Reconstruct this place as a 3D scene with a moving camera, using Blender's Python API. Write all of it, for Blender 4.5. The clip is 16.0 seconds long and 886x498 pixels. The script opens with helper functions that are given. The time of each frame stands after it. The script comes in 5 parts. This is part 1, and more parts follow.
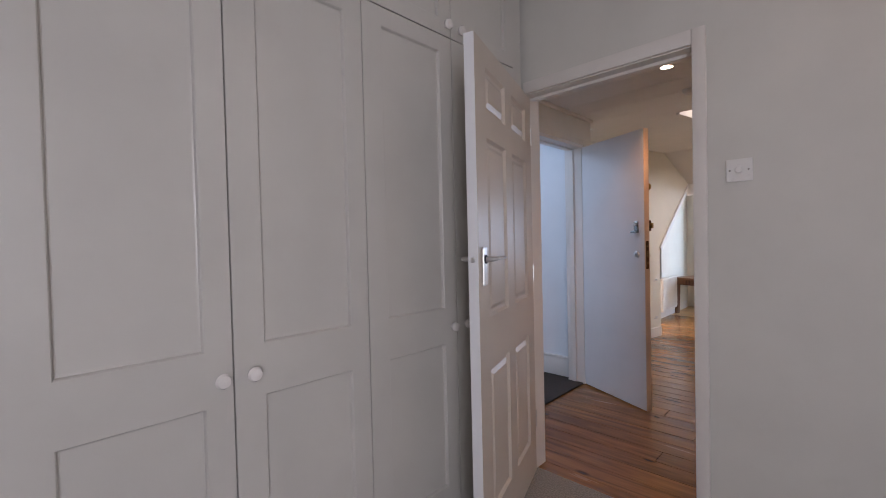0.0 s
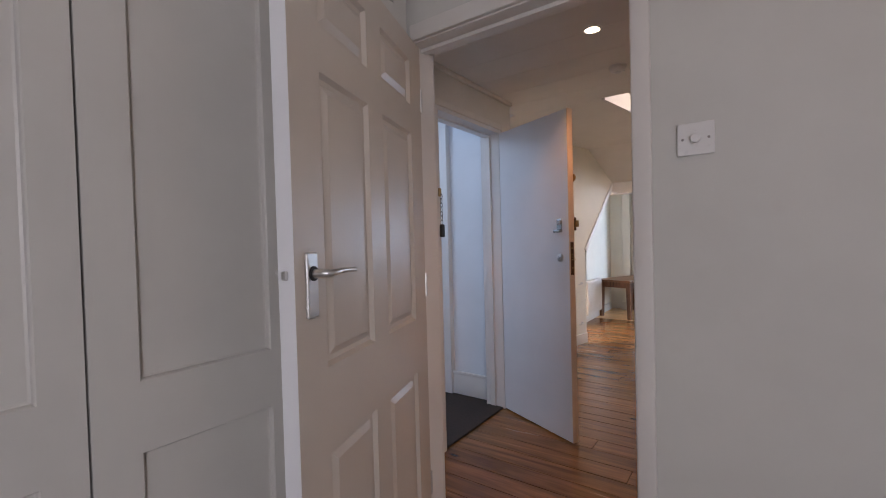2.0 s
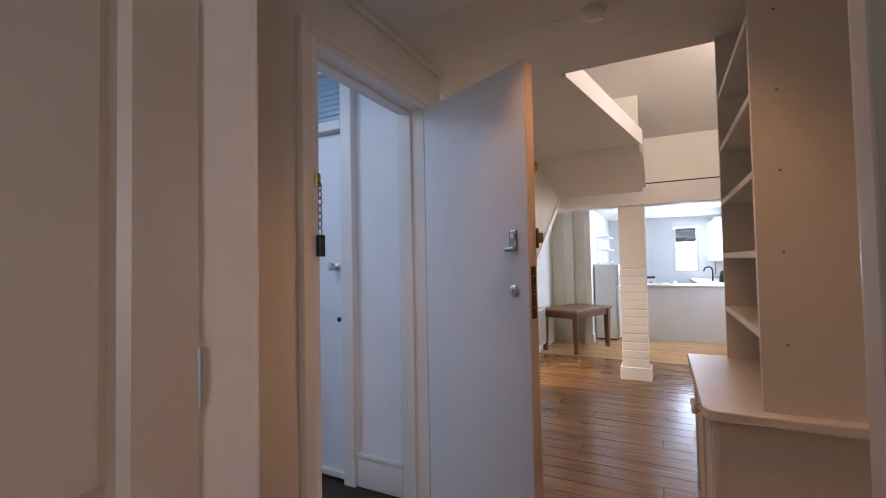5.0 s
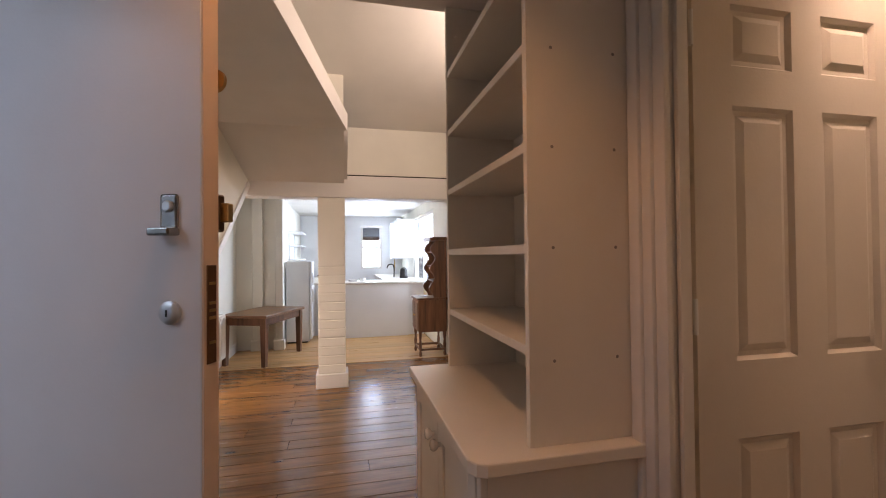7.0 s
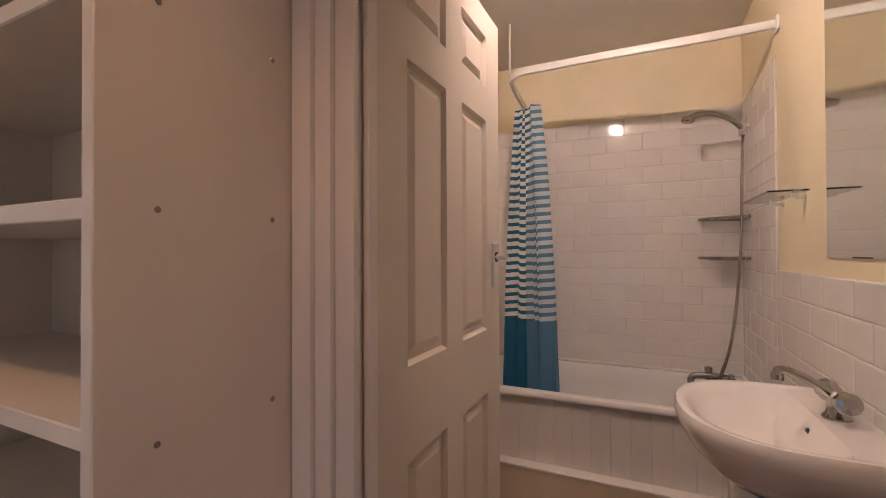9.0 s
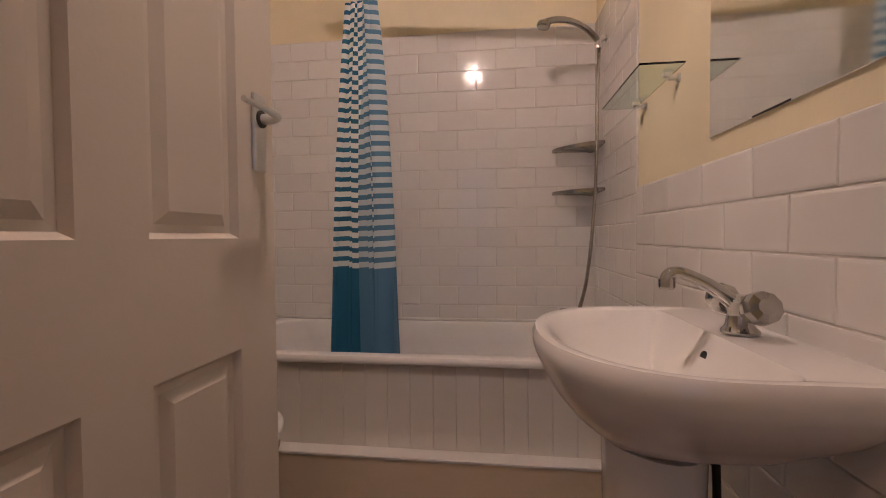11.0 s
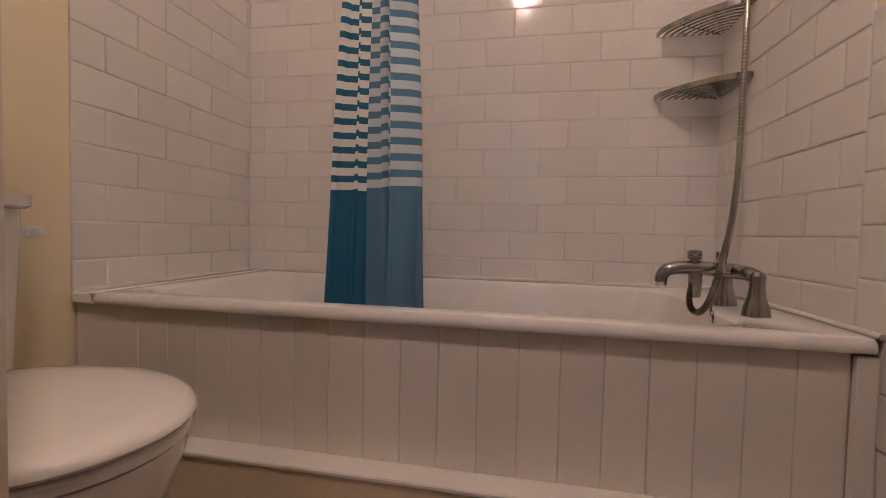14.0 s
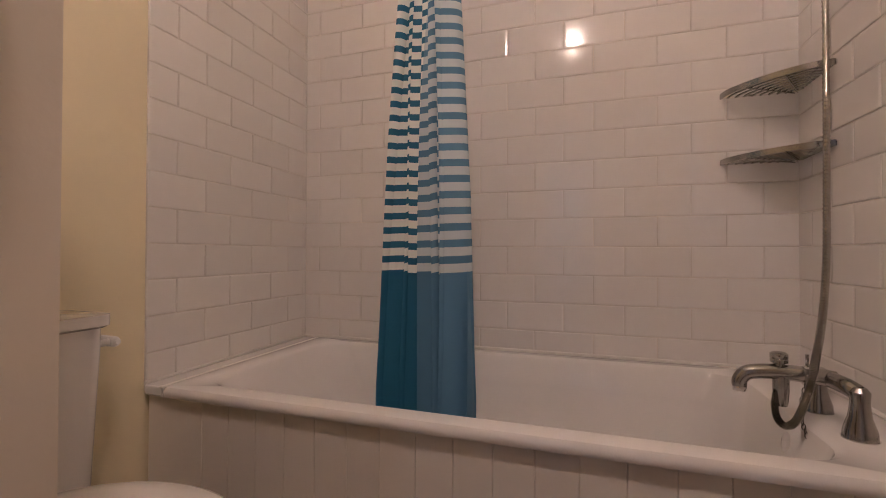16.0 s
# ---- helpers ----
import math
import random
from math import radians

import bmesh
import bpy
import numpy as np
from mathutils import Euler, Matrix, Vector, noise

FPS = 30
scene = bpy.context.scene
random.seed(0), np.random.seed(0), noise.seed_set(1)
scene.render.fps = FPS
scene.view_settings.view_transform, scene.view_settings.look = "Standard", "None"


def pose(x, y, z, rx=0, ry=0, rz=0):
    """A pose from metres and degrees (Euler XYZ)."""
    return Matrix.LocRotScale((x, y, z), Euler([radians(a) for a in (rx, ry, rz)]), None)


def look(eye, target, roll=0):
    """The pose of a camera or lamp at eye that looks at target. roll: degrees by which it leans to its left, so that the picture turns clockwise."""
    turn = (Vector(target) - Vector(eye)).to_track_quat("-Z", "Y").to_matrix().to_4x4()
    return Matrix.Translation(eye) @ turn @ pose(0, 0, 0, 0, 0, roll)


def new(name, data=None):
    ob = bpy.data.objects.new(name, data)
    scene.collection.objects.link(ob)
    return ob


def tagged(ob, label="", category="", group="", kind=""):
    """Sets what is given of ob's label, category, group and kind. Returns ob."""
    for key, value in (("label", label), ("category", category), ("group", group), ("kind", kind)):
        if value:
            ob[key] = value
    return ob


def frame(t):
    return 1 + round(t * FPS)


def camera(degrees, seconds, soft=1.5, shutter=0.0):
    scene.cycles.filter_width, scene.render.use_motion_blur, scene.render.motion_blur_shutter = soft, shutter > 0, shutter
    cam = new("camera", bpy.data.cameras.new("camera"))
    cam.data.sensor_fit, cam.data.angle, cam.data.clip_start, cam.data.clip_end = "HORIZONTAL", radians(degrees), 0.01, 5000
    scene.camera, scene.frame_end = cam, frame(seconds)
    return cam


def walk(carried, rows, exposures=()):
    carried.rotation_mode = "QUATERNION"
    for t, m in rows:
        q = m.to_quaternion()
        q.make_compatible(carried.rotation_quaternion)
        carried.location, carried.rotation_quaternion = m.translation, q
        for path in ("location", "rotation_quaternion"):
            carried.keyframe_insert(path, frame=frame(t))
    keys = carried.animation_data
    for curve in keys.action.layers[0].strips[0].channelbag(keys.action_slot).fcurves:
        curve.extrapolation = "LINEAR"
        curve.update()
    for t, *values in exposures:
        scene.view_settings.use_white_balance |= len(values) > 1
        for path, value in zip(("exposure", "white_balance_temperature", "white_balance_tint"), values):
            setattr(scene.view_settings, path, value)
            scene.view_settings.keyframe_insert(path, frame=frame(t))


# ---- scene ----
cam = camera(91.9, 16.0, soft=1.0)
METRES, EYE, TILT, LEAN, TURN = 4.5, 1.28, 0.0, 0.0, 44.2
ROWS = [
    (0.0, 0.0, 0.0, 0.0, -0.03, -1.17, 1.34),
    (0.5, 0.0096, 0.0395, 0.0008, -5.28, -1.43, 1.31),
    (1.0, 0.0257, 0.0751, -0.001, -8.1, -1.46, 1.75),
    (1.5, 0.0517, 0.1124, -0.0006, -8.63, -1.35, 2.01),
    (2.0, 0.0669, 0.1384, -0.0021, -8.69, -1.15, 1.54),
    (2.5, 0.0735, 0.1758, -0.0018, -9.02, -0.84, 0.01),
    (3.0, 0.0782, 0.2068, -0.0012, -9.79, -0.24, -0.33),
    (3.5, 0.0978, 0.2469, -0.0033, -10.66, 0.32, -0.11),
    (6.0, 0.1752, 0.4207, -0.0052, -31.95, 1.57, 1.15),
    (6.5, 0.1966, 0.4555, -0.0076, -44.29, 1.11, 0.64),
    (7.0, 0.2174, 0.4887, -0.0054, -57.57, 0.83, 0.56),
    (7.5, 0.2462, 0.5074, -0.0098, -67.78, 0.64, 0.47),
    (8.0, 0.2735, 0.521, -0.0078, -79.61, 0.22, 0.74),
    (8.5, 0.3006, 0.5334, -0.0088, -96.51, 0.39, 0.4),
    (9.0, 0.3172, 0.5306, -0.0138, -109.41, 0.57, 0.24),
    (9.5, 0.339, 0.5087, -0.0216, -115.01, 0.33, 1.37),
    (10.0, 0.3631, 0.4801, -0.0374, -118.38, -0.35, 1.63),
    (12.5, 0.4600, 0.3961, -0.1014, -135.55, -2.38, -1.33),
    (13.0, 0.4857, 0.3856, -0.1120, -132.72, -1.99, -2.44),
    (13.5, 0.5089, 0.3746, -0.1210, -128.14, -1.88, -2.30),
    (14.0, 0.5268, 0.3653, -0.1258, -123.27, -2.21, -1.33),
    (14.5, 0.5310, 0.3619, -0.1232, -118.31, -2.02, -0.95),
    (15.0, 0.5324, 0.3605, -0.1169, -116.60, -1.56, -0.66),
    (15.5, 0.5346, 0.3627, -0.1061, -115.90, -0.38, -0.49),
    (16.0, 0.5316, 0.3620, -0.0850, -116.34, 0.57, -0.21),
]
EXPOSURES = [(0.0, -0.23, 6550, 23), (2.0, -0.33, 6600, 23), (3.5, -0.46, 7050, 24), (5.8, -0.40, 6700, 26), (7.0, -0.56, 7500, 27), (8.0, -0.56, 5850, 26), (8.5, -0.60, 6650, 25), (9.0, -0.21, 6300, 24), (10.0, -0.50, 6150, 24), (12.5, -0.22, 6250, 24), (15.0, -0.16, 6200, 24), (16.0, -0.22, 6250, 24)]
walk(cam, [(t, pose(0, 0, EYE, TILT, LEAN, TURN) @ pose(METRES * x, METRES * y, METRES * z, 90 + pitch, roll, yaw)) for t, x, y, z, yaw, pitch, roll in ROWS], EXPOSURES)

# ---- light ----
world = bpy.data.worlds.new("world")
scene.world = world
world.use_nodes = True
wn = world.node_tree.nodes
sky = wn.new("ShaderNodeTexSky")
sky.sky_type, sky.sun_disc = "NISHITA", False
sky.sun_elevation, sky.sun_rotation = radians(48), radians(150)
world.node_tree.links.new(sky.outputs[0], wn["Background"].inputs[0])
wn["Background"].inputs[1].default_value = 0.12


def area(name, m, sx, sy, power, colour):
    d = bpy.data.lights.new(name, "AREA")
    d.shape, d.size, d.size_y, d.energy, d.color = "RECTANGLE", sx, sy, power, colour
    ob = new(name, d)
    ob.matrix_world = m
    return ob


def spot_lamp(name, m, power, colour, radius=0.03, angle=150, blend=0.6):
    d = bpy.data.lights.new(name, "SPOT")
    d.energy, d.color, d.shadow_soft_size, d.spot_size, d.spot_blend = power, colour, radius, radians(angle), blend
    ob = new(name, d)
    ob.matrix_world = m
    return ob


WARM = (1.0, 0.53, 0.24)
DAY = (0.90, 0.94, 1.0)
area("bedroom_daylight", look((1.245, -0.85, 1.5), (-0.1, 1.9, 0.5)), 0.95, 1.25, 38, DAY)
spot_lamp("bedroom_downlight", look((0.70, 1.42, 2.735), (0.70, 1.42, 0)), 6, WARM, 0.04, 165)
area("landing_daylight", look((-2.9, 2.45, 2.44), (-2.6, 2.7, 0.0)), 0.9, 0.9, 17, (0.52, 0.74, 1.0))
area("kitchen_end_daylight", look((-0.2, 11.66, 1.45), (-0.2, 7.0, 1.0)), 0.62, 0.9, 84, (0.55, 0.76, 1.0))
area("kitchen_side_daylight", look((0.80, 9.3, 1.35), (-2.0, 9.0, 0.6)), 1.5, 1.2, 96, (0.55, 0.76, 1.0))
area("loft_daylight", look((0.46, 4.95, 2.95), (-2.4, 5.2, 2.7)), 1.0, 0.7, 36, (1.0, 0.90, 0.80))
area("living_daylight", look((-3.95, 5.2, 1.5), (-1.0, 6.5, 0.9)), 1.2, 1.2, 120, (1.0, 0.95, 0.90))
spot_lamp("hall_downlight", look((-0.86, 2.92, 2.318), (-0.86, 2.92, 0)), 30, WARM, 0.03, 112)
spot_lamp("bathroom_downlight", look((0.58, 2.89, 2.385), (2.1, 3.1, 1.15)), 50, (1.0, 0.78, 0.61), 0.028, 174, 0.65)


# ---- materials ----
def mat(name, colour, rough=0.5, metal=0.0, vary=0.06, scale=3.0, bump=0.0, bscale=60.0, wear=0.0, coat=0.0, rand=0.0):
    m = bpy.data.materials.new(name)
    m.use_nodes = True
    n, l = m.node_tree.nodes, m.node_tree.links
    p = n["Principled BSDF"]
    p.inputs["Metallic"].default_value = metal
    p.inputs["Coat Weight"].default_value = coat
    co = n.new("ShaderNodeTexCoord")
    big = n.new("ShaderNodeTexNoise")
    big.inputs["Scale"].default_value, big.inputs["Detail"].default_value = scale, 6
    fine = n.new("ShaderNodeTexNoise")
    fine.inputs["Scale"].default_value, fine.inputs["Detail"].default_value = bscale, 4
    for t in (big, fine):
        l.new(co.outputs["Object"], t.inputs["Vector"])
    ramp = n.new("ShaderNodeMapRange")
    ramp.inputs["From Min"].default_value, ramp.inputs["From Max"].default_value = 0.3, 0.7
    ramp.inputs["To Min"].default_value, ramp.inputs["To Max"].default_value = 1 - vary, 1 + vary * 0.4
    l.new(big.outputs["Fac"], ramp.inputs["Value"])
    out = ramp.outputs["Result"]
    if rand:
        oi = n.new("ShaderNodeObjectInfo")
        rr = n.new("ShaderNodeMapRange")
        rr.inputs["To Min"].default_value, rr.inputs["To Max"].default_value = 1 - rand, 1 + rand * 0.3
        l.new(oi.outputs["Random"], rr.inputs["Value"])
        mu = n.new("ShaderNodeMath")
        mu.operation = "MULTIPLY"
        l.new(out, mu.inputs[0]), l.new(rr.outputs["Result"], mu.inputs[1])
        out = mu.outputs[0]
    hue = n.new("ShaderNodeHueSaturation")
    hue.inputs["Color"].default_value = (*colour, 1)
    l.new(out, hue.inputs["Value"])
    l.new(hue.outputs["Color"], p.inputs["Base Color"])
    ro = n.new("ShaderNodeMapRange")
    ro.inputs["To Min"].default_value, ro.inputs["To Max"].default_value = max(0.02, rough - 0.08), min(1, rough + 0.08)
    l.new(fine.outputs["Fac"], ro.inputs["Value"])
    l.new(ro.outputs["Result"], p.inputs["Roughness"])
    if wear:
        spots = n.new("ShaderNodeTexNoise")
        spots.inputs["Scale"].default_value, spots.inputs["Detail"].default_value = 9, 8
        l.new(co.outputs["Object"], spots.inputs["Vector"])
        w = n.new("ShaderNodeMapRange")
        w.inputs["From Min"].default_value, w.inputs["From Max"].default_value = 0.62, 0.72
        w.inputs["To Max"].default_value = wear
        l.new(spots.outputs["Fac"], w.inputs["Value"])
        mix = n.new("ShaderNodeMix")
        mix.data_type = "RGBA"
        mix.inputs["B"].default_value = (colour[0] * 0.6, colour[1] * 0.52, colour[2] * 0.42, 1)
        l.new(w.outputs["Result"], mix.inputs["Factor"])
        l.new(hue.outputs["Color"], mix.inputs["A"])
        l.new(mix.outputs["Result"], p.inputs["Base Color"])
    if bump:
        b = n.new("ShaderNodeBump")
        b.inputs["Strength"].default_value, b.inputs["Distance"].default_value = 1.0, bump
        l.new(fine.outputs["Fac"], b.inputs["Height"])
        l.new(b.outputs["Normal"], p.inputs["Normal"])
    return m


def wood(name, dark, light, rough, along="X", grain=1.0, rand=0.35, knots=0.0):
    m = bpy.data.materials.new(name)
    m.use_nodes = True
    n, l = m.node_tree.nodes, m.node_tree.links
    p = n["Principled BSDF"]
    co, oi = n.new("ShaderNodeTexCoord"), n.new("ShaderNodeObjectInfo")
    add = n.new("ShaderNodeVectorMath")
    add.operation = "MULTIPLY_ADD"
    add.inputs[1].default_value = (37.0, 53.0, 71.0)
    l.new(oi.outputs["Random"], add.inputs[0])
    l.new(co.outputs["Object"], add.inputs[2])
    mp = n.new("ShaderNodeMapping")
    mp.inputs["Scale"].default_value = {"X": (0.7, 9, 9), "Y": (9, 0.7, 9), "Z": (9, 9, 0.7)}[along]
    l.new(add.outputs[0], mp.inputs["Vector"])
    g1, g2 = n.new("ShaderNodeTexNoise"), n.new("ShaderNodeTexNoise")
    g1.inputs["Scale"].default_value, g1.inputs["Detail"].default_value, g1.inputs["Distortion"].default_value = 1.6 * grain, 6, 1.2
    g2.inputs["Scale"].default_value, g2.inputs["Detail"].default_value = 9 * grain, 3
    l.new(mp.outputs[0], g1.inputs["Vector"]), l.new(mp.outputs[0], g2.inputs["Vector"])
    mixf = n.new("ShaderNodeMath")
    mixf.operation = "MULTIPLY_ADD"
    mixf.inputs[1].default_value = 0.35
    l.new(g2.outputs["Fac"], mixf.inputs[0]), l.new(g1.outputs["Fac"], mixf.inputs[2])
    ramp = n.new("ShaderNodeValToRGB")
    ramp.color_ramp.elements[0].position, ramp.color_ramp.elements[1].position = 0.45, 0.85
    ramp.color_ramp.elements[0].color, ramp.color_ramp.elements[1].color = (*dark, 1), (*light, 1)
    l.new(mixf.outputs[0], ramp.inputs["Fac"])
    rr = n.new("ShaderNodeMapRange")
    rr.inputs["To Min"].default_value, rr.inputs["To Max"].default_value = 1 - rand, 1 + rand * 0.5
    l.new(oi.outputs["Random"], rr.inputs["Value"])
    hue = n.new("ShaderNodeHueSaturation")
    l.new(rr.outputs["Result"], hue.inputs["Value"])
    l.new(ramp.outputs["Color"], hue.inputs["Color"])
    last = hue.outputs["Color"]
    if knots:
        vo = n.new("ShaderNodeTexVoronoi")
        mk = n.new("ShaderNodeMapping")
        mk.inputs["Scale"].default_value = (2.2, 6.0, 1.0)
        vo.inputs["Scale"].default_value = 1.0
        l.new(add.outputs[0], mk.inputs["Vector"]), l.new(mk.outputs[0], vo.inputs["Vector"])
        km = n.new("ShaderNodeMapRange")
        km.inputs["From Min"].default_value, km.inputs["From Max"].default_value = 0.05, 0.11
        km.inputs["To Min"].default_value, km.inputs["To Max"].default_value = knots, 0.0
        l.new(vo.outputs["Distance"], km.inputs["Value"])
        mix = n.new("ShaderNodeMix")
        mix.data_type = "RGBA"
        mix.inputs["B"].default_value = (dark[0] * 0.35, dark[1] * 0.3, dark[2] * 0.3, 1)
        l.new(km.outputs["Result"], mix.inputs["Factor"]), l.new(last, mix.inputs["A"])
        last = mix.outputs["Result"]
    l.new(last, p.inputs["Base Color"])
    ro = n.new("ShaderNodeMapRange")
    ro.inputs["To Min"].default_value, ro.inputs["To Max"].default_value = rough - 0.1, rough + 0.12
    l.new(g1.outputs["Fac"], ro.inputs["Value"]), l.new(ro.outputs["Result"], p.inputs["Roughness"])
    b = n.new("ShaderNodeBump")
    b.inputs["Distance"].default_value = 0.0006
    l.new(mixf.outputs[0], b.inputs["Height"]), l.new(b.outputs["Normal"], p.inputs["Normal"])
    return m


def glass(name, colour=(0.95, 1, 0.98), rough=0.02):
    m = bpy.data.materials.new(name)
    m.use_nodes = True
    p = m.node_tree.nodes["Principled BSDF"]
    p.inputs["Base Color"].default_value, p.inputs["Roughness"].default_value = (*colour, 1), rough
    p.inputs["Transmission Weight"].default_value, p.inputs["IOR"].default_value = 1.0, 1.45
    return m


def glow(name, colour, strength):
    m = bpy.data.materials.new(name)
    m.use_nodes = True
    p = m.node_tree.nodes["Principled BSDF"]
    p.inputs["Base Color"].default_value = (*colour, 1)
    p.inputs["Emission Color"].default_value, p.inputs["Emission Strength"].default_value = (*colour, 1), strength
    return m


def curtain_cloth():
    m = mat("curtain_cloth", (0.8, 0.8, 0.78), 0.75, bump=0.0004, bscale=700)
    n, l = m.node_tree.nodes, m.node_tree.links
    p = n["Principled BSDF"]
    co, sep = n.new("ShaderNodeTexCoord"), n.new("ShaderNodeSeparateXYZ")
    l.new(co.outputs["UV"], sep.inputs[0])
    pp = n.new("ShaderNodeMath")
    pp.operation, pp.inputs[1].default_value = "PINGPONG", 0.0232
    off = n.new("ShaderNodeMath")
    off.operation, off.inputs[1].default_value = "SUBTRACT", 0.0125
    l.new(sep.outputs["Y"], off.inputs[0]), l.new(off.outputs[0], pp.inputs[0])
    gt = n.new("ShaderNodeMath")
    gt.operation, gt.inputs[1].default_value = "GREATER_THAN", 0.0125
    l.new(pp.outputs[0], gt.inputs[0])
    low = n.new("ShaderNodeMath")
    low.operation, low.inputs[1].default_value = "LESS_THAN", 0.0
    l.new(sep.outputs["Y"], low.inputs[0])
    mx = n.new("ShaderNodeMath")
    mx.operation = "MAXIMUM"
    l.new(gt.outputs[0], mx.inputs[0]), l.new(low.outputs[0], mx.inputs[1])
    mix = n.new("ShaderNodeMix")
    mix.data_type = "RGBA"
    mix.inputs["A"].default_value, mix.inputs["B"].default_value = (0.78, 0.80, 0.76, 1), (0.008, 0.125, 0.235, 1)
    l.new(mx.outputs[0], mix.inputs["Factor"])
    # the far folds, past u 0.56, get a greyer, flatter pair of stripe colours
    side = n.new("ShaderNodeMath")
    side.operation, side.inputs[1].default_value = "GREATER_THAN", 0.56
    l.new(sep.outputs["X"], side.inputs[0])
    back = n.new("ShaderNodeMix")
    back.data_type = "RGBA"
    back.inputs["A"].default_value, back.inputs["B"].default_value = (0.52, 0.59, 0.62, 1), (0.075, 0.20, 0.33, 1)
    l.new(mx.outputs[0], back.inputs["Factor"])
    two = n.new("ShaderNodeMix")
    two.data_type = "RGBA"
    l.new(side.outputs[0], two.inputs["Factor"]), l.new(mix.outputs["Result"], two.inputs["A"]), l.new(back.outputs["Result"], two.inputs["B"])
    l.new(two.outputs["Result"], p.inputs["Base Color"])
    return m


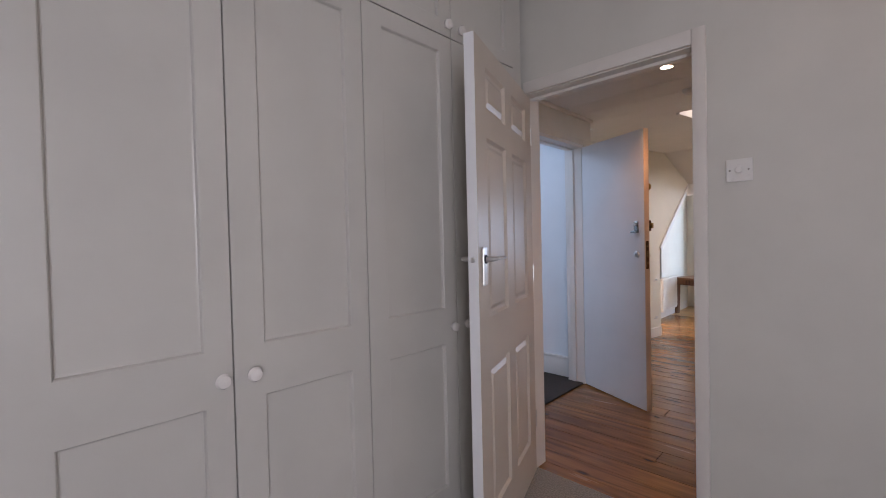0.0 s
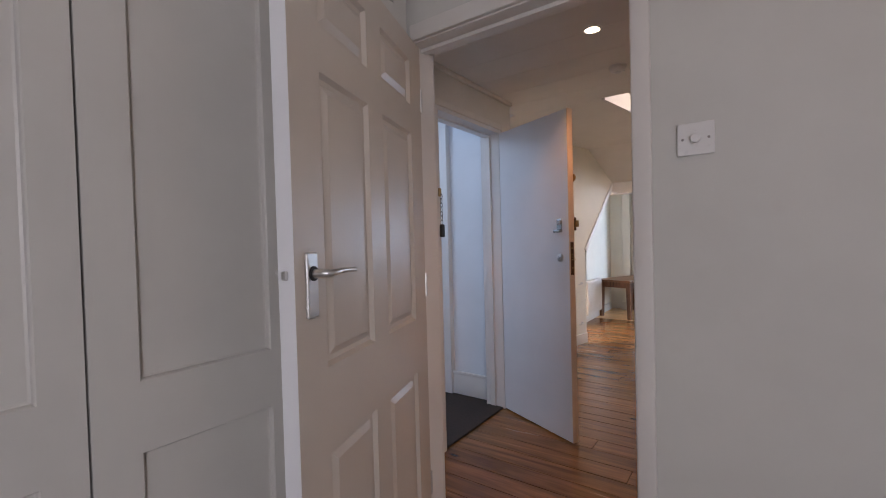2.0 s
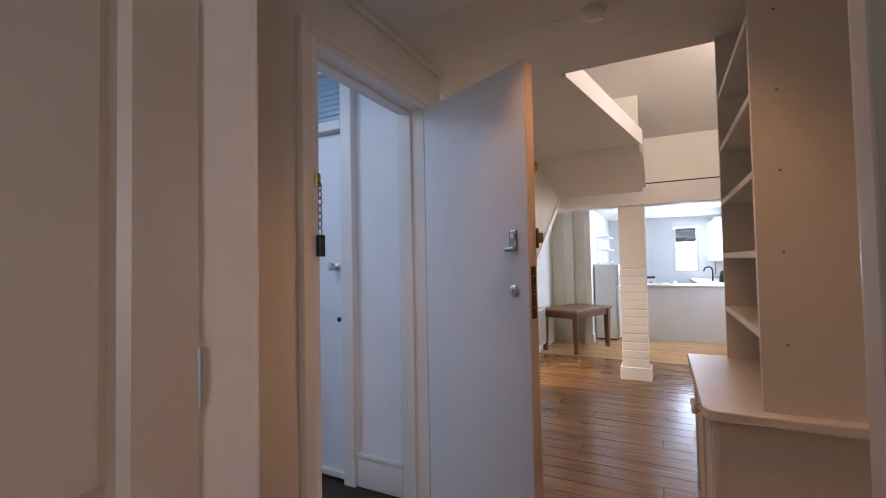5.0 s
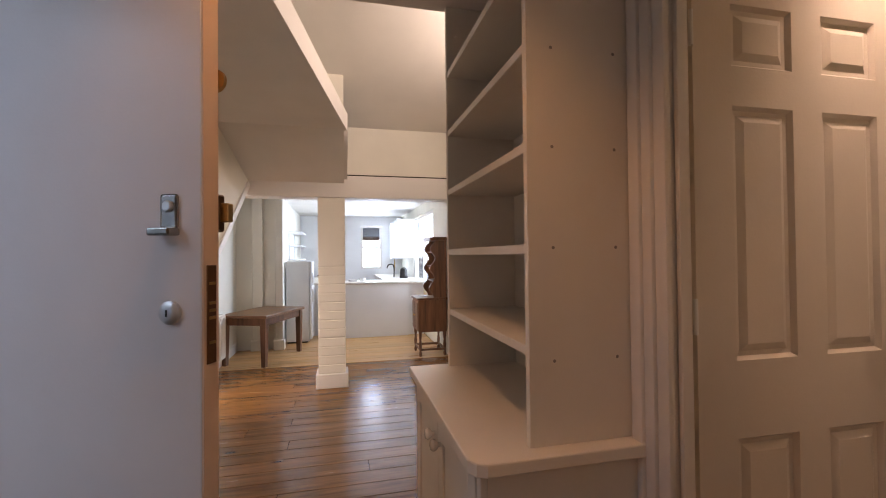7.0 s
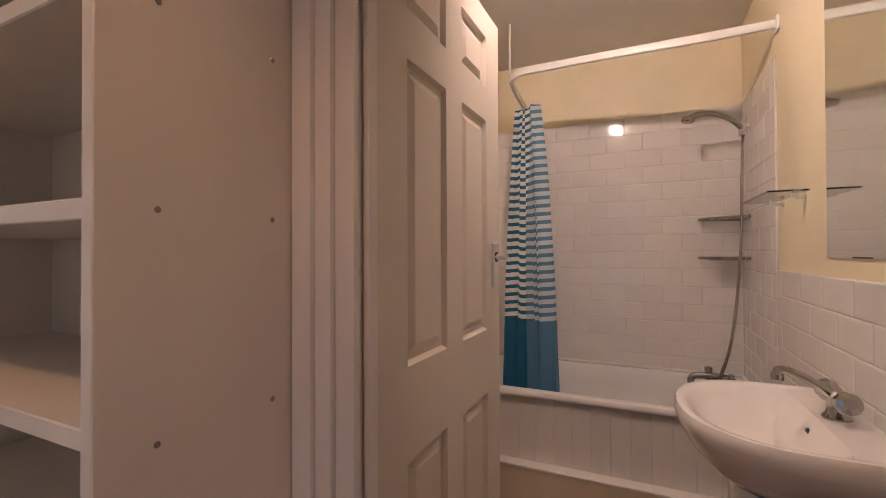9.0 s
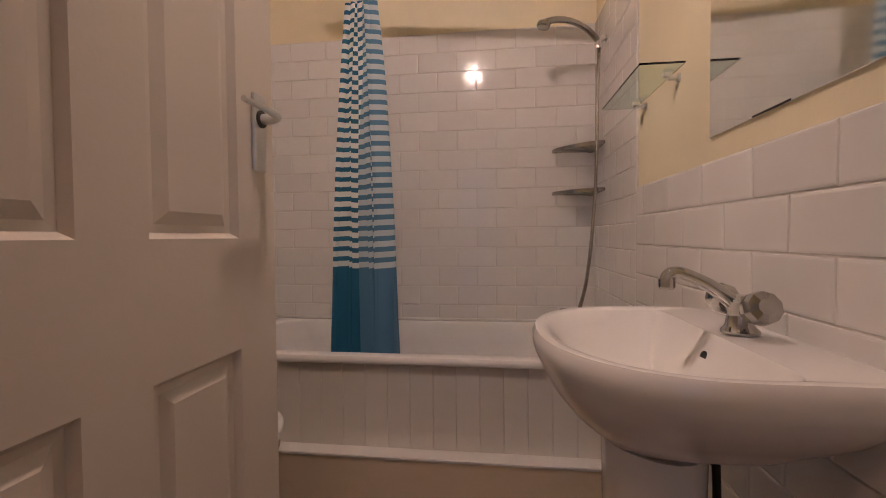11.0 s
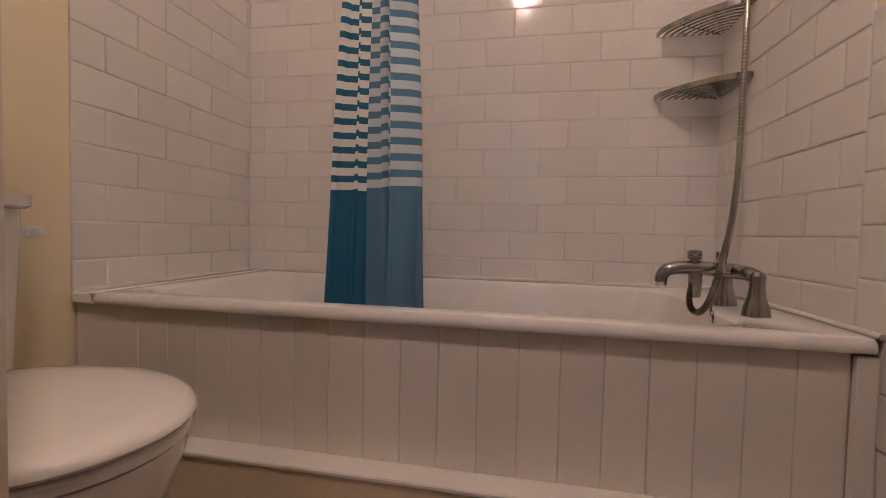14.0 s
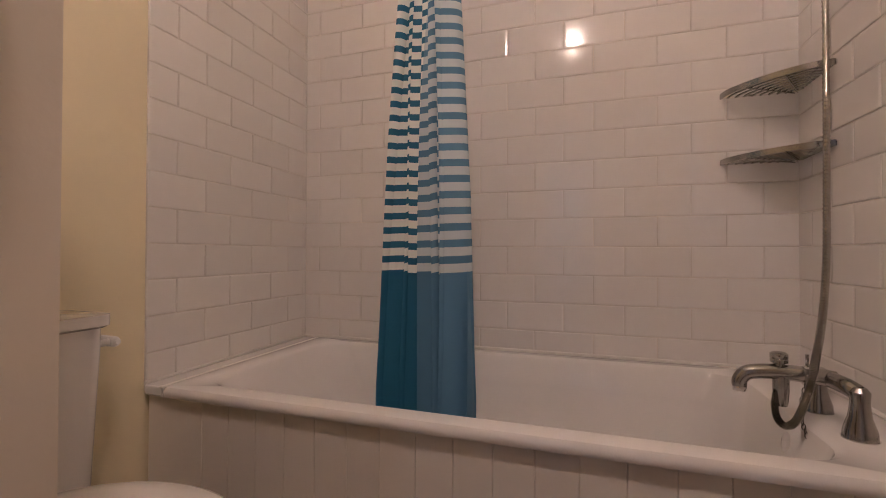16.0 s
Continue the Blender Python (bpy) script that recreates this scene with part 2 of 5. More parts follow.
M = dict(
    wall=mat("cream_wall_paint", (0.66, 0.65, 0.605), 0.65, vary=0.06, bump=0.0003, bscale=70, wear=0.05),
    hallwall=mat("hall_wall_paint", (0.76, 0.70, 0.60), 0.75, vary=0.05, bump=0.0003, bscale=70, wear=0.06),
    living=mat("living_wall_paint", (0.80, 0.77, 0.68), 0.75, vary=0.05, bump=0.0008, bscale=60),
    yellow=mat("bathroom_yellow_paint", (0.84, 0.74, 0.52), 0.5, vary=0.07, bump=0.0003, bscale=60, wear=0.06),
    landing=mat("landing_wall_paint", (0.80, 0.82, 0.84), 0.6, vary=0.04, bump=0.0005, bscale=80),
    ceil=mat("ceiling_paint", (0.80, 0.77, 0.72), 0.8, vary=0.05, bump=0.0005, bscale=70),
    gloss=mat("white_gloss_paint", (0.77, 0.74, 0.70), 0.42, vary=0.05, bump=0.0003, bscale=120, wear=0.04),
    satin=mat("white_satin_wardrobe_paint", (0.60, 0.585, 0.545), 0.38, vary=0.06, bump=0.00012, bscale=110, wear=0.03),
    doorcream=mat("cream_gloss_door_paint", (0.67, 0.605, 0.53), 0.38, vary=0.05, bump=0.0003, bscale=120, wear=0.05),
    # the cream door paint copied darker, for the bedroom door's face
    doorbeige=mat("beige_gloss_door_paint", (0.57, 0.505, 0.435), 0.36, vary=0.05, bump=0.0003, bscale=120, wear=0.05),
    door=mat("front_door_paint", (0.78, 0.78, 0.79), 0.4, vary=0.05, bump=0.0003, bscale=120, wear=0.04),
    doortan=mat("bare_primed_door_edge", (0.72, 0.56, 0.44), 0.5, vary=0.1, wear=0.1),
    shelf=mat("bookcase_paint", (0.80, 0.75, 0.68), 0.4, vary=0.06, bump=0.0003, bscale=110, wear=0.05),
    pine=wood("varnished_pine", (0.135, 0.058, 0.017), (0.33, 0.155, 0.048), 0.22, "X", 1.0, 0.16, 0.85),
    light=wood("pale_kitchen_boards", (0.46, 0.235, 0.09), (0.66, 0.40, 0.18), 0.3, "X", 1.0, 0.15),
    dark=mat("dark_landing_lino", (0.030, 0.019, 0.013), 0.65, vary=0.3, bump=0.0008, bscale=50),
    gap=mat("dark_joint", (0.035, 0.022, 0.014), 0.9),
    carpet=mat("grey_speckled_carpet", (0.34, 0.33, 0.32), 0.95, vary=0.5, scale=120, bump=0.004, bscale=300),
    tile=mat("glazed_white_tile", (0.81, 0.78, 0.75), 0.09, vary=0.04, scale=5, bump=0.00012, bscale=10, coat=0.3, rand=0.05),
    boardgap=mat("painted_groove", (0.76, 0.69, 0.60), 0.7),
    grout=mat("old_grout", (0.76, 0.71, 0.65), 0.9, vary=0.3, scale=6, bump=0.0005, bscale=200, wear=0.3),
    enamel=mat("bath_enamel", (0.82, 0.80, 0.78), 0.09, vary=0.03, coat=0.4),
    china=mat("white_china", (0.83, 0.80, 0.77), 0.07, vary=0.03, coat=0.5),
    plastic=mat("white_plastic", (0.80, 0.79, 0.77), 0.3, vary=0.03),
    seal=mat("white_sealant", (0.72, 0.70, 0.66), 0.5, vary=0.15, bump=0.0006, bscale=60),
    panel=mat("painted_bath_boards", (0.80, 0.75, 0.68), 0.4, vary=0.07, bump=0.0003, bscale=100, wear=0.06, rand=0.05),
    plinth=mat("cream_plinth_paint", (0.78, 0.64, 0.46), 0.45, vary=0.07, wear=0.08),
    chrome=mat("chrome", (0.80, 0.80, 0.80), 0.09, 1.0, vary=0.08, scale=14),
    oldchrome=mat("dull_chrome", (0.40, 0.39, 0.37), 0.2, 1.0, vary=0.2, scale=20, bump=0.0003, bscale=90),
    tapchrome=mat("worn_tap_chrome", (0.52, 0.51, 0.49), 0.13, 1.0, vary=0.15, scale=16),
    hose=mat("ribbed_hose_metal", (0.46, 0.44, 0.40), 0.24, 1.0, vary=0.2, scale=30),
    steel=mat("satin_steel", (0.70, 0.70, 0.69), 0.36, 1.0, vary=0.06),
    brass=mat("aged_brass", (0.50, 0.33, 0.14), 0.35, 1.0, vary=0.25, scale=20),
    brown=mat("brown_lock_plate", (0.15, 0.075, 0.035), 0.4, 0.6, vary=0.25, scale=25),
    black=mat("black_rubber", (0.02, 0.02, 0.02), 0.5),
    iron=mat("black_iron", (0.035, 0.033, 0.032), 0.4, 0.6),
    mirror=mat("mirror_silver", (0.88, 0.90, 0.87), 0.025, 1.0, vary=0.01),
    glass=glass("clear_glass"),
    greenglass=glass("shelf_glass", (0.80, 0.93, 0.88)),
    ribbed=mat("blue_ribbed_glass", (0.30, 0.46, 0.58), 0.25, vary=0.2, scale=2, bump=0.001, bscale=30),
    table=wood("worn_brown_tabletop", (0.10, 0.045, 0.022), (0.27, 0.13, 0.065), 0.33, "X", 1.0, 0.1),
    leg=wood("brown_table_frame", (0.085, 0.036, 0.018), (0.20, 0.09, 0.045), 0.4, "Z", 1.0, 0.1),
    dresser=wood("dark_oak_dresser", (0.075, 0.032, 0.016), (0.21, 0.095, 0.045), 0.4, "Z", 1.0, 0.15),
    fridge=mat("fridge_enamel", (0.74, 0.76, 0.78), 0.3, vary=0.03),
    unit=mat("kitchen_white_laminate", (0.80, 0.81, 0.82), 0.35, vary=0.03),
    worktop=mat("pale_worktop", (0.62, 0.58, 0.52), 0.35, vary=0.12, scale=30),
    curtain=curtain_cloth(),
    lamp=glow("lamp_face", (1.0, 0.80, 0.52), 30.0),
    screw=mat("grey_screw", (0.32, 0.30, 0.28), 0.5, 0.7),
    brickred=mat("far_brick", (0.30, 0.13, 0.09), 0.9, vary=0.3, scale=8),
    slate=mat("far_slate", (0.16, 0.17, 0.19), 0.8, vary=0.3, scale=5),
    ground=mat("outside_ground", (0.12, 0.12, 0.11), 0.9, vary=0.3, scale=1),
)


# ---- mesh helpers ----
def box(bm, x0, x1, y0, y1, z0, z1, bevel=0.0, seg=1):
    v = [bm.verts.new((x, y, z)) for z in (z0, z1) for x, y in ((x0, y0), (x1, y0), (x1, y1), (x0, y1))]
    f = [bm.faces.new([v[i] for i in q]) for q in ((3, 2, 1, 0), (4, 5, 6, 7), (0, 1, 5, 4), (1, 2, 6, 5), (2, 3, 7, 6), (3, 0, 4, 7))]
    if bevel:
        e = list({e for q in f for e in q.edges})
        bmesh.ops.bevel(bm, geom=e, offset=bevel, segments=seg, profile=0.5, affect="EDGES")
    return bm


def boxes(*rows, bevel=0.0, seg=1):
    bm = bmesh.new()
    for r in rows:
        box(bm, *r, bevel=bevel, seg=seg)
    return bm


def framed(us, vs, holes, t0, t1, put, bm=None):
    """A slab between t0 and t1 over a grid of lines, with some cells left open; put(u, v, t) gives the place."""
    bm = bm or bmesh.new()
    vert = {}

    def at(i, j, k):
        if (i, j, k) not in vert:
            vert[i, j, k] = bm.verts.new(put(us[i], vs[j], (t0, t1)[k]))
        return vert[i, j, k]
    solid = {(i, j) for i in range(len(us) - 1) for j in range(len(vs) - 1)} - set(holes)
    for i, j in solid:
        for k in (0, 1):
            bm.faces.new((at(i, j, k), at(i + 1, j, k), at(i + 1, j + 1, k), at(i, j + 1, k)))
        for ni, nj, a, b in ((i - 1, j, (i, j), (i, j + 1)), (i + 1, j, (i + 1, j), (i + 1, j + 1)), (i, j - 1, (i, j), (i + 1, j)), (i, j + 1, (i, j + 1), (i + 1, j + 1))):
            if (ni, nj) not in solid:
                bm.faces.new((at(*a, 0), at(*b, 0), at(*b, 1), at(*a, 1)))
    bmesh.ops.recalc_face_normals(bm, faces=bm.faces)
    return bm


def prism(pts, axis, a, b, bm=None):
    """Extrudes a closed outline along an axis; the outline is given in the other two axes, in order."""
    bm = bm or bmesh.new()
    put = {"x": lambda p, q, s: (s, p, q), "y": lambda p, q, s: (p, s, q), "z": lambda p, q, s: (p, q, s)}[axis]
    lo = [bm.verts.new(put(p, q, a)) for p, q in pts]
    hi = [bm.verts.new(put(p, q, b)) for p, q in pts]
    bm.faces.new(lo), bm.faces.new(hi)
    for i in range(len(pts)):
        j = (i + 1) % len(pts)
        bm.faces.new((lo[i], lo[j], hi[j], hi[i]))
    bmesh.ops.recalc_face_normals(bm, faces=bm.faces)
    return bm


def lathe(profile, m=None, n=24, bm=None):
    """Turns (radius, height) about z, then places it with m."""
    bm = bm or bmesh.new()
    rings = []
    for r, z in profile:
        rings.append([bm.verts.new((r * math.cos(2 * math.pi * k / n), r * math.sin(2 * math.pi * k / n), z)) for k in range(n)])
    for a, b in zip(rings, rings[1:]):
        for k in range(n):
            bm.faces.new((a[k], a[(k + 1) % n], b[(k + 1) % n], b[k]))
    bm.faces.new(rings[0][::-1]), bm.faces.new(rings[-1])
    if m:
        bmesh.ops.transform(bm, matrix=m, verts=[v for r in rings for v in r])
    return bm


def loft(rings, close_first=True, close_last=True, bm=None):
    bm = bm or bmesh.new()
    rr = [[bm.verts.new(p) for p in ring] for ring in rings]
    n = len(rr[0])
    for a, b in zip(rr, rr[1:]):
        for k in range(n):
            bm.faces.new((a[k], a[(k + 1) % n], b[(k + 1) % n], b[k]))
    if close_first:
        bm.faces.new(rr[0][::-1])
    if close_last:
        bm.faces.new(rr[-1])
    bmesh.ops.recalc_face_normals(bm, faces=bm.faces)
    return bm


def smooth_path(pts, step=8):
    out = []
    p = [Vector(q) for q in pts]
    for i in range(len(p) - 1):
        a, b, c, d = p[max(i - 1, 0)], p[i], p[i + 1], p[min(i + 2, len(p) - 1)]
        for k in range(step):
            t = k / step
            out.append(0.5 * (2 * b + (c - a) * t + (2 * a - 5 * b + 4 * c - d) * t * t + (3 * b - a - 3 * c + d) * t ** 3))
    return out + [p[-1]]


def tube(pts, radius, n=12, bm=None, ridges=0.0):
    """A pipe along points; radius is a number or a function of 0..1."""
    bm = bm or bmesh.new()
    pts = [Vector(p) for p in pts]
    up, rings = None, []
    for i, p in enumerate(pts):
        d = (pts[min(i + 1, len(pts) - 1)] - pts[max(i - 1, 0)]).normalized()
        if up is None:
            up = d.orthogonal().normalized()
        up = (up - d * up.dot(d)).normalized()
        side = d.cross(up)
        r = radius(i / (len(pts) - 1)) if callable(radius) else radius
        if ridges and i % 2:
            r -= ridges
        rings.append([bm.verts.new(p + r * (math.cos(2 * math.pi * k / n) * up + math.sin(2 * math.pi * k / n) * side)) for k in range(n)])
    for a, b in zip(rings, rings[1:]):
        for k in range(n):
            bm.faces.new((a[k], a[(k + 1) % n], b[(k + 1) % n], b[k]))
    bm.faces.new(rings[0][::-1]), bm.faces.new(rings[-1])
    return bm


def finish(bm, name, material, smooth):
    if smooth is None:
        smooth = len(bm.faces) > 60
    me = bpy.data.meshes.new(name)
    bm.normal_update()
    for f in bm.faces:
        f.smooth = smooth
    if smooth:
        for e in bm.edges:
            e.smooth = len(e.link_faces) == 2 and e.calc_face_angle(0) < radians(38)
    bm.to_mesh(me)
    bm.free()
    me.materials.append(material)
    return me


def thing(name, label, category, m=None, group=""):
    ob = new(name)
    ob.empty_display_size = 0.1
    if m is not None:
        ob.matrix_world = m
    return tagged(ob, label, category, group)


def part(name, bm, material, parent, label="", smooth=None, m=None):
    """One mesh under a thing or part, in the parent's own axes."""
    ob = new(name, finish(bm, name, material, smooth))
    ob.parent = parent
    if m is not None:
        ob.matrix_basis = m
    return tagged(ob, label)


def single(name, bm, material, label, category, m=None, smooth=None, group="", kind=""):
    ob = new(name, finish(bm, name, material, smooth))
    if m is not None:
        ob.matrix_world = m
    return tagged(ob, label, category, group, kind)


def piece(name, bm, material, label="", smooth=None):
    """A piece of the setting."""
    return tagged(new(name, finish(bm, name, material, smooth)), label, "", "", "structure")


# ---- setting: bedroom ----
BF = -0.10                                             # bathroom floor, one step down
piece("floor_bedroom", boxes((-1.95, 1.25, -2.2, 2.05, -0.12, 0.0)), M["carpet"], "grey speckled carpet")
piece("wall_bedroom_north", boxes((-1.95, -1.305, 1.99, 2.11, 0, 2.75), (-0.467, 0.04, 1.99, 2.11, 0, 2.75), (0.04, 1.37, 1.99, 2.11, -0.1, 2.75), (-1.305, -0.467, 1.99, 2.11, 2.065, 2.75)), M["wall"], "pale grey-cream painted wall")
piece("wall_bedroom_east", boxes((1.25, 1.37, -2.3, -1.35, -0.12, 2.75), (1.25, 1.37, -0.35, 2.11, -0.12, 2.75), (1.25, 1.37, -1.35, -0.35, -0.12, 0.85), (1.25, 1.37, -1.35, -0.35, 2.15, 2.75)), M["wall"])
piece("wall_bedroom_south", boxes((-2.05, 1.25, -2.3, -2.2, -0.12, 2.75)), M["wall"])
piece("wall_bedroom_west", boxes((-2.05, -1.95, -2.2, 2.11, -0.12, 2.75)), M["wall"])
piece("ceiling_bedroom", boxes((-2.05, 1.37, -2.3, 2.11, 2.75, 2.85)), M["ceil"])
piece("door_lining_bedroom", boxes((-1.305, -1.29, 1.985, 2.115, 0, 2.05), (-0.487, -0.467, 1.985, 2.115, 0, 2.045), (-1.305, -0.467, 1.985, 2.115, 2.045, 2.065), (-0.503, -0.487, 2.04, 2.07, 0, 2.045), (-1.29, -0.487, 2.04, 2.07, 2.03, 2.045), bevel=0.002), M["gloss"], "white painted door lining")
piece("trim_bedroom_door", boxes((-0.487, -0.437, 1.968, 1.988, 0, 2.112), (-1.29, -0.487, 1.968, 1.988, 2.05, 2.112), bevel=0.005, seg=2), M["gloss"], "white painted architrave")
piece("trim_hall_side_bedroom_door", boxes((-0.487, -0.42, 2.112, 2.13, 0, 2.12), (-1.37, -1.29, 2.112, 2.13, 0, 2.12), (-1.29, -0.487, 2.112, 2.13, 2.05, 2.12), bevel=0.004, seg=2), M["gloss"])

# ---- setting: hall ----
piece("wall_hall_west", boxes((-1.86, -1.74, 2.11, 2.70, 0, 2.33), (-1.86, -1.74, 3.53, 3.735, 0, 2.33), (-1.86, -1.74, 2.70, 3.53, 2.075, 2.33)), M["hallwall"], "cream painted wall beside the front door")
piece("wall_living_west_return", boxes((-4.0, -1.865, 3.69, 3.735, 0, 2.33)), M["hallwall"])
piece("door_frame_front", boxes((-1.87, -1.712, 2.70, 2.736, 0, 2.075), (-1.87, -1.712, 3.492, 3.53, 0, 2.075), (-1.87, -1.712, 2.736, 3.492, 2.047, 2.075), (-1.83, -1.785, 2.736, 2.750, 0, 2.047), (-1.83, -1.785, 3.478, 3.492, 0, 2.047), (-1.83, -1.785, 2.750, 3.478, 2.033, 2.047), bevel=0.003), M["gloss"], "white painted front door frame")
piece("trim_front_door", boxes((-1.739, -1.706, 2.655, 2.70, 0, 2.115), (-1.739, -1.706, 3.53, 3.575, 0, 2.115), (-1.739, -1.706, 2.70, 3.53, 2.075, 2.115), bevel=0.004, seg=2), M["hallwall"])
piece("trim_front_threshold", boxes((-1.86, -1.725, 2.738, 3.49, 0.001, 0.014), bevel=0.004), M["dark"], "dark wooden threshold strip")
piece("wall_hall_east", boxes((-0.07, -0.006, 2.11, 2.345, 0, 2.33), (-0.07, -0.006, 3.147, 4.08, 0, 2.33), (-0.07, -0.006, 2.345, 3.147, 2.02, 2.33)), M["hallwall"])
piece("trim_bathroom_door", boxes((-0.090, -0.071, 3.115, 3.155, 0, 2.06), (-0.098, -0.071, 3.155, 3.190, 0, 2.06), (-0.105, -0.071, 3.19, 3.232, 0, 2.06), (-0.095, -0.071, 2.30, 2.36, 0, 2.06), (-0.095, -0.071, 2.36, 3.115, 2.005, 2.06), bevel=0.006, seg=2), M["gloss"], "white moulded architrave round the bathroom door")
piece("door_lining_bathroom", boxes((-0.072, -0.009, 3.125, 3.147, 0, 2.0), (-0.072, -0.009, 2.345, 2.365, 0, 2.0), (-0.072, -0.009, 2.345, 3.147, 2.0, 2.02), (-0.055, -0.03, 3.11, 3.125, 0, 2.0), bevel=0.002), M["gloss"], "white painted door lining")
piece("trim_bathroom_threshold", boxes((-0.07, -0.006, 2.365, 3.125, BF, 0.004)), M["pine"], "wooden step down into the bathroom")
bm = boxes((-1.86, 0.04, 2.0, 4.08, 2.346, 2.40))
for i in range(7):
    box(bm, -1.86, 0.04, 2.07 + i * 0.288, 2.07 + i * 0.288 + 0.286, 2.33, 2.35, bevel=0.001)
piece("ceiling_hall", bm, M["ceil"], "white painted boarded ceiling")
piece("trim_hall_cornice", boxes((-1.74, -1.715, 2.12, 3.735, 2.30, 2.33), bevel=0.008, seg=2), M["hallwall"])

# ---- setting: landing outside the front door ----
piece("floor_landing", boxes((-3.6, -1.80, 1.9, 3.64, -0.12, -0.002)), M["dark"], "dark brown landing floor")
piece("wall_landing_north", boxes((-2.23, -1.865, 3.60, 3.69, 0, 2.75), (-2.23, -1.865, 3.584, 3.6, 0, 0.175), (-3.6, -3.14, 3.60, 3.69, 0, 2.75), (-3.14, -2.23, 3.60, 3.69, 2.46, 2.75)), M["landing"], "cool white painted landing wall")
piece("wall_landing_west", boxes((-3.7, -3.6, 1.8, 3.69, -0.12, 2.75)), M["landing"])
piece("wall_landing_south", boxes((-3.6, -1.95, 1.8, 1.9, -0.12, 2.75)), M["landing"])
piece("wall_landing_east", boxes((-1.868, -1.862, 2.11, 2.698, 0, 2.75), (-1.868, -1.862, 3.532, 3.6, 0, 2.75), (-1.868, -1.862, 2.698, 3.532, 2.076, 2.75)), M["landing"])
piece("ceiling_landing", boxes((-3.7, -1.862, 1.8, 3.69, 2.75, 2.85)), M["ceil"])
piece("baseboard_landing", boxes((-2.23, -1.865, 3.572, 3.584, 0, 0.165), (-2.23, -1.865, 3.566, 3.584, 0.165, 0.19), bevel=0.004, seg=2), M["gloss"], "white moulded skirting board")
piece("door_frame_landing", boxes((-2.31, -2.23, 3.55, 3.69, 0, 2.46), (-3.14, -3.06, 3.55, 3.69, 0, 2.46), (-3.06, -2.31, 3.55, 3.69, 2.06, 2.12), (-3.06, -2.31, 3.55, 3.69, 2.42, 2.46), bevel=0.004), M["gloss"], "white door frame with a fanlight")

# ---- setting: bathroom ----
piece("floor_bathroom", boxes((-0.0058, 2.25, 2.11, 4.0, BF - 0.05, BF)), mat("bathroom_vinyl", (0.20, 0.13, 0.09), 0.4, vary=0.2, bump=0.0005, bscale=40), "brown vinyl floor")
piece("wall_bathroom_south", boxes((-0.0058, 2.25, 2.112, 2.2, BF, 2.45)), M["yellow"], "cream-yellow painted wall")
piece("wall_bathroom_east", boxes((2.15, 2.25, 2.2, 3.9635, BF, 2.45)), M["yellow"])
piece("wall_bathroom_north", boxes((-0.0058, 2.25, 3.9635, 4.075, BF, 2.45)), M["yellow"])
piece("wall_bathroom_west", boxes((-0.0055, 0.002, 2.2, 2.343, BF, 2.45), (-0.0055, 0.002, 3.149, 3.9635, BF, 2.45), (-0.0055, 0.002, 2.343, 3.149, 2.022, 2.45)), M["yellow"])
piece("ceiling_bathroom", boxes((-0.0058, 2.25, 2.112, 4.075, 2.45, 2.55)), M["ceil"])

# ---- setting: living room and kitchen ----
piece("floor_living", boxes((-4.0, -1.87, 3.70, 4.08, -0.12, -0.021), (-1.87, -0.07, 2.05, 4.08, -0.12, -0.021), (-4.0, 0.6, 4.08, 11.7, -0.12, -0.021)), M["gap"])
piece("wall_living_west", boxes((-4.1, -4.0, 3.69, 4.6, 0, 3.9), (-4.1, -4.0, 5.8, 7.0, 0, 3.9), (-4.1, -4.0, 4.6, 5.8, 0, 0.9), (-4.1, -4.0, 4.6, 5.8, 2.1, 3.9)), M["living"])
piece("wall_living_south", boxes((-4.0, 0.04, 4.085, 4.12, 2.41, 3.9), (0.045, 0.6, 4.08, 4.12, 0, 3.9)), M["living"])
piece("wall_living_east", boxes((0.47, 0.57, 4.12, 8.35, 0, 2.55), (0.47, 0.57, 4.12, 4.4, 2.55, 3.9), (0.47, 0.57, 5.5, 8.35, 2.55, 3.9), (0.47, 0.57, 4.4, 5.5, 3.35, 3.9), (0.47, 0.57, 10.1, 11.7, 0, 2.1), (0.47, 0.57, 8.35, 10.1, 0, 0.8), (0.47, 0.57, 8.35, 10.1, 1.93, 2.2)), M["living"])
piece("wall_loft_knee", boxes((-4.0, -0.805, 5.97, 6.05, 2.33, 2.95)), M["living"])
piece("ceiling_loft_slope", prism([(4.12, 3.72), (6.72, 2.42), (6.72, 2.52), (4.12, 3.82)], "x", -4.0, 0.57), M["ceil"], "sloping plastered ceiling")
piece("wall_beam_gable", boxes((-0.80, 0.47, 6.53, 6.66, 2.052, 2.55)), M["living"])
# shade of the joint above the beam, put in as a recessed dark strip
piece("trim_beam_joint", boxes((-0.77, 0.47, 6.54, 6.65, 2.0355, 2.0515)), M["gap"], "dark strip filling the joint above the beam as its shade")
piece("beam_living", boxes((-4.0, 0.47, 6.50, 6.70, 1.82, 2.035), bevel=0.006), M["gloss"], "white painted ceiling beam")
# low boarded ceiling with an angled edge, dropping towards the beam
piece("ceiling_mezzanine", prism([(-4.0, 4.085), (-1.13, 4.085), (-0.80, 5.95), (-4.0, 5.95)], "z", 2.33, 2.43), M["ceil"], "low plastered soffit")
bm = bmesh.new()
ring = [(-1.13, 4.085), (-1.105, 4.085), (-0.775, 5.95), (-0.80, 5.95)]
prism(ring, "z", 2.315, 2.46, bm)
piece("trim_mezzanine_edge", bm, M["gloss"], "white edge board of the low ceiling")
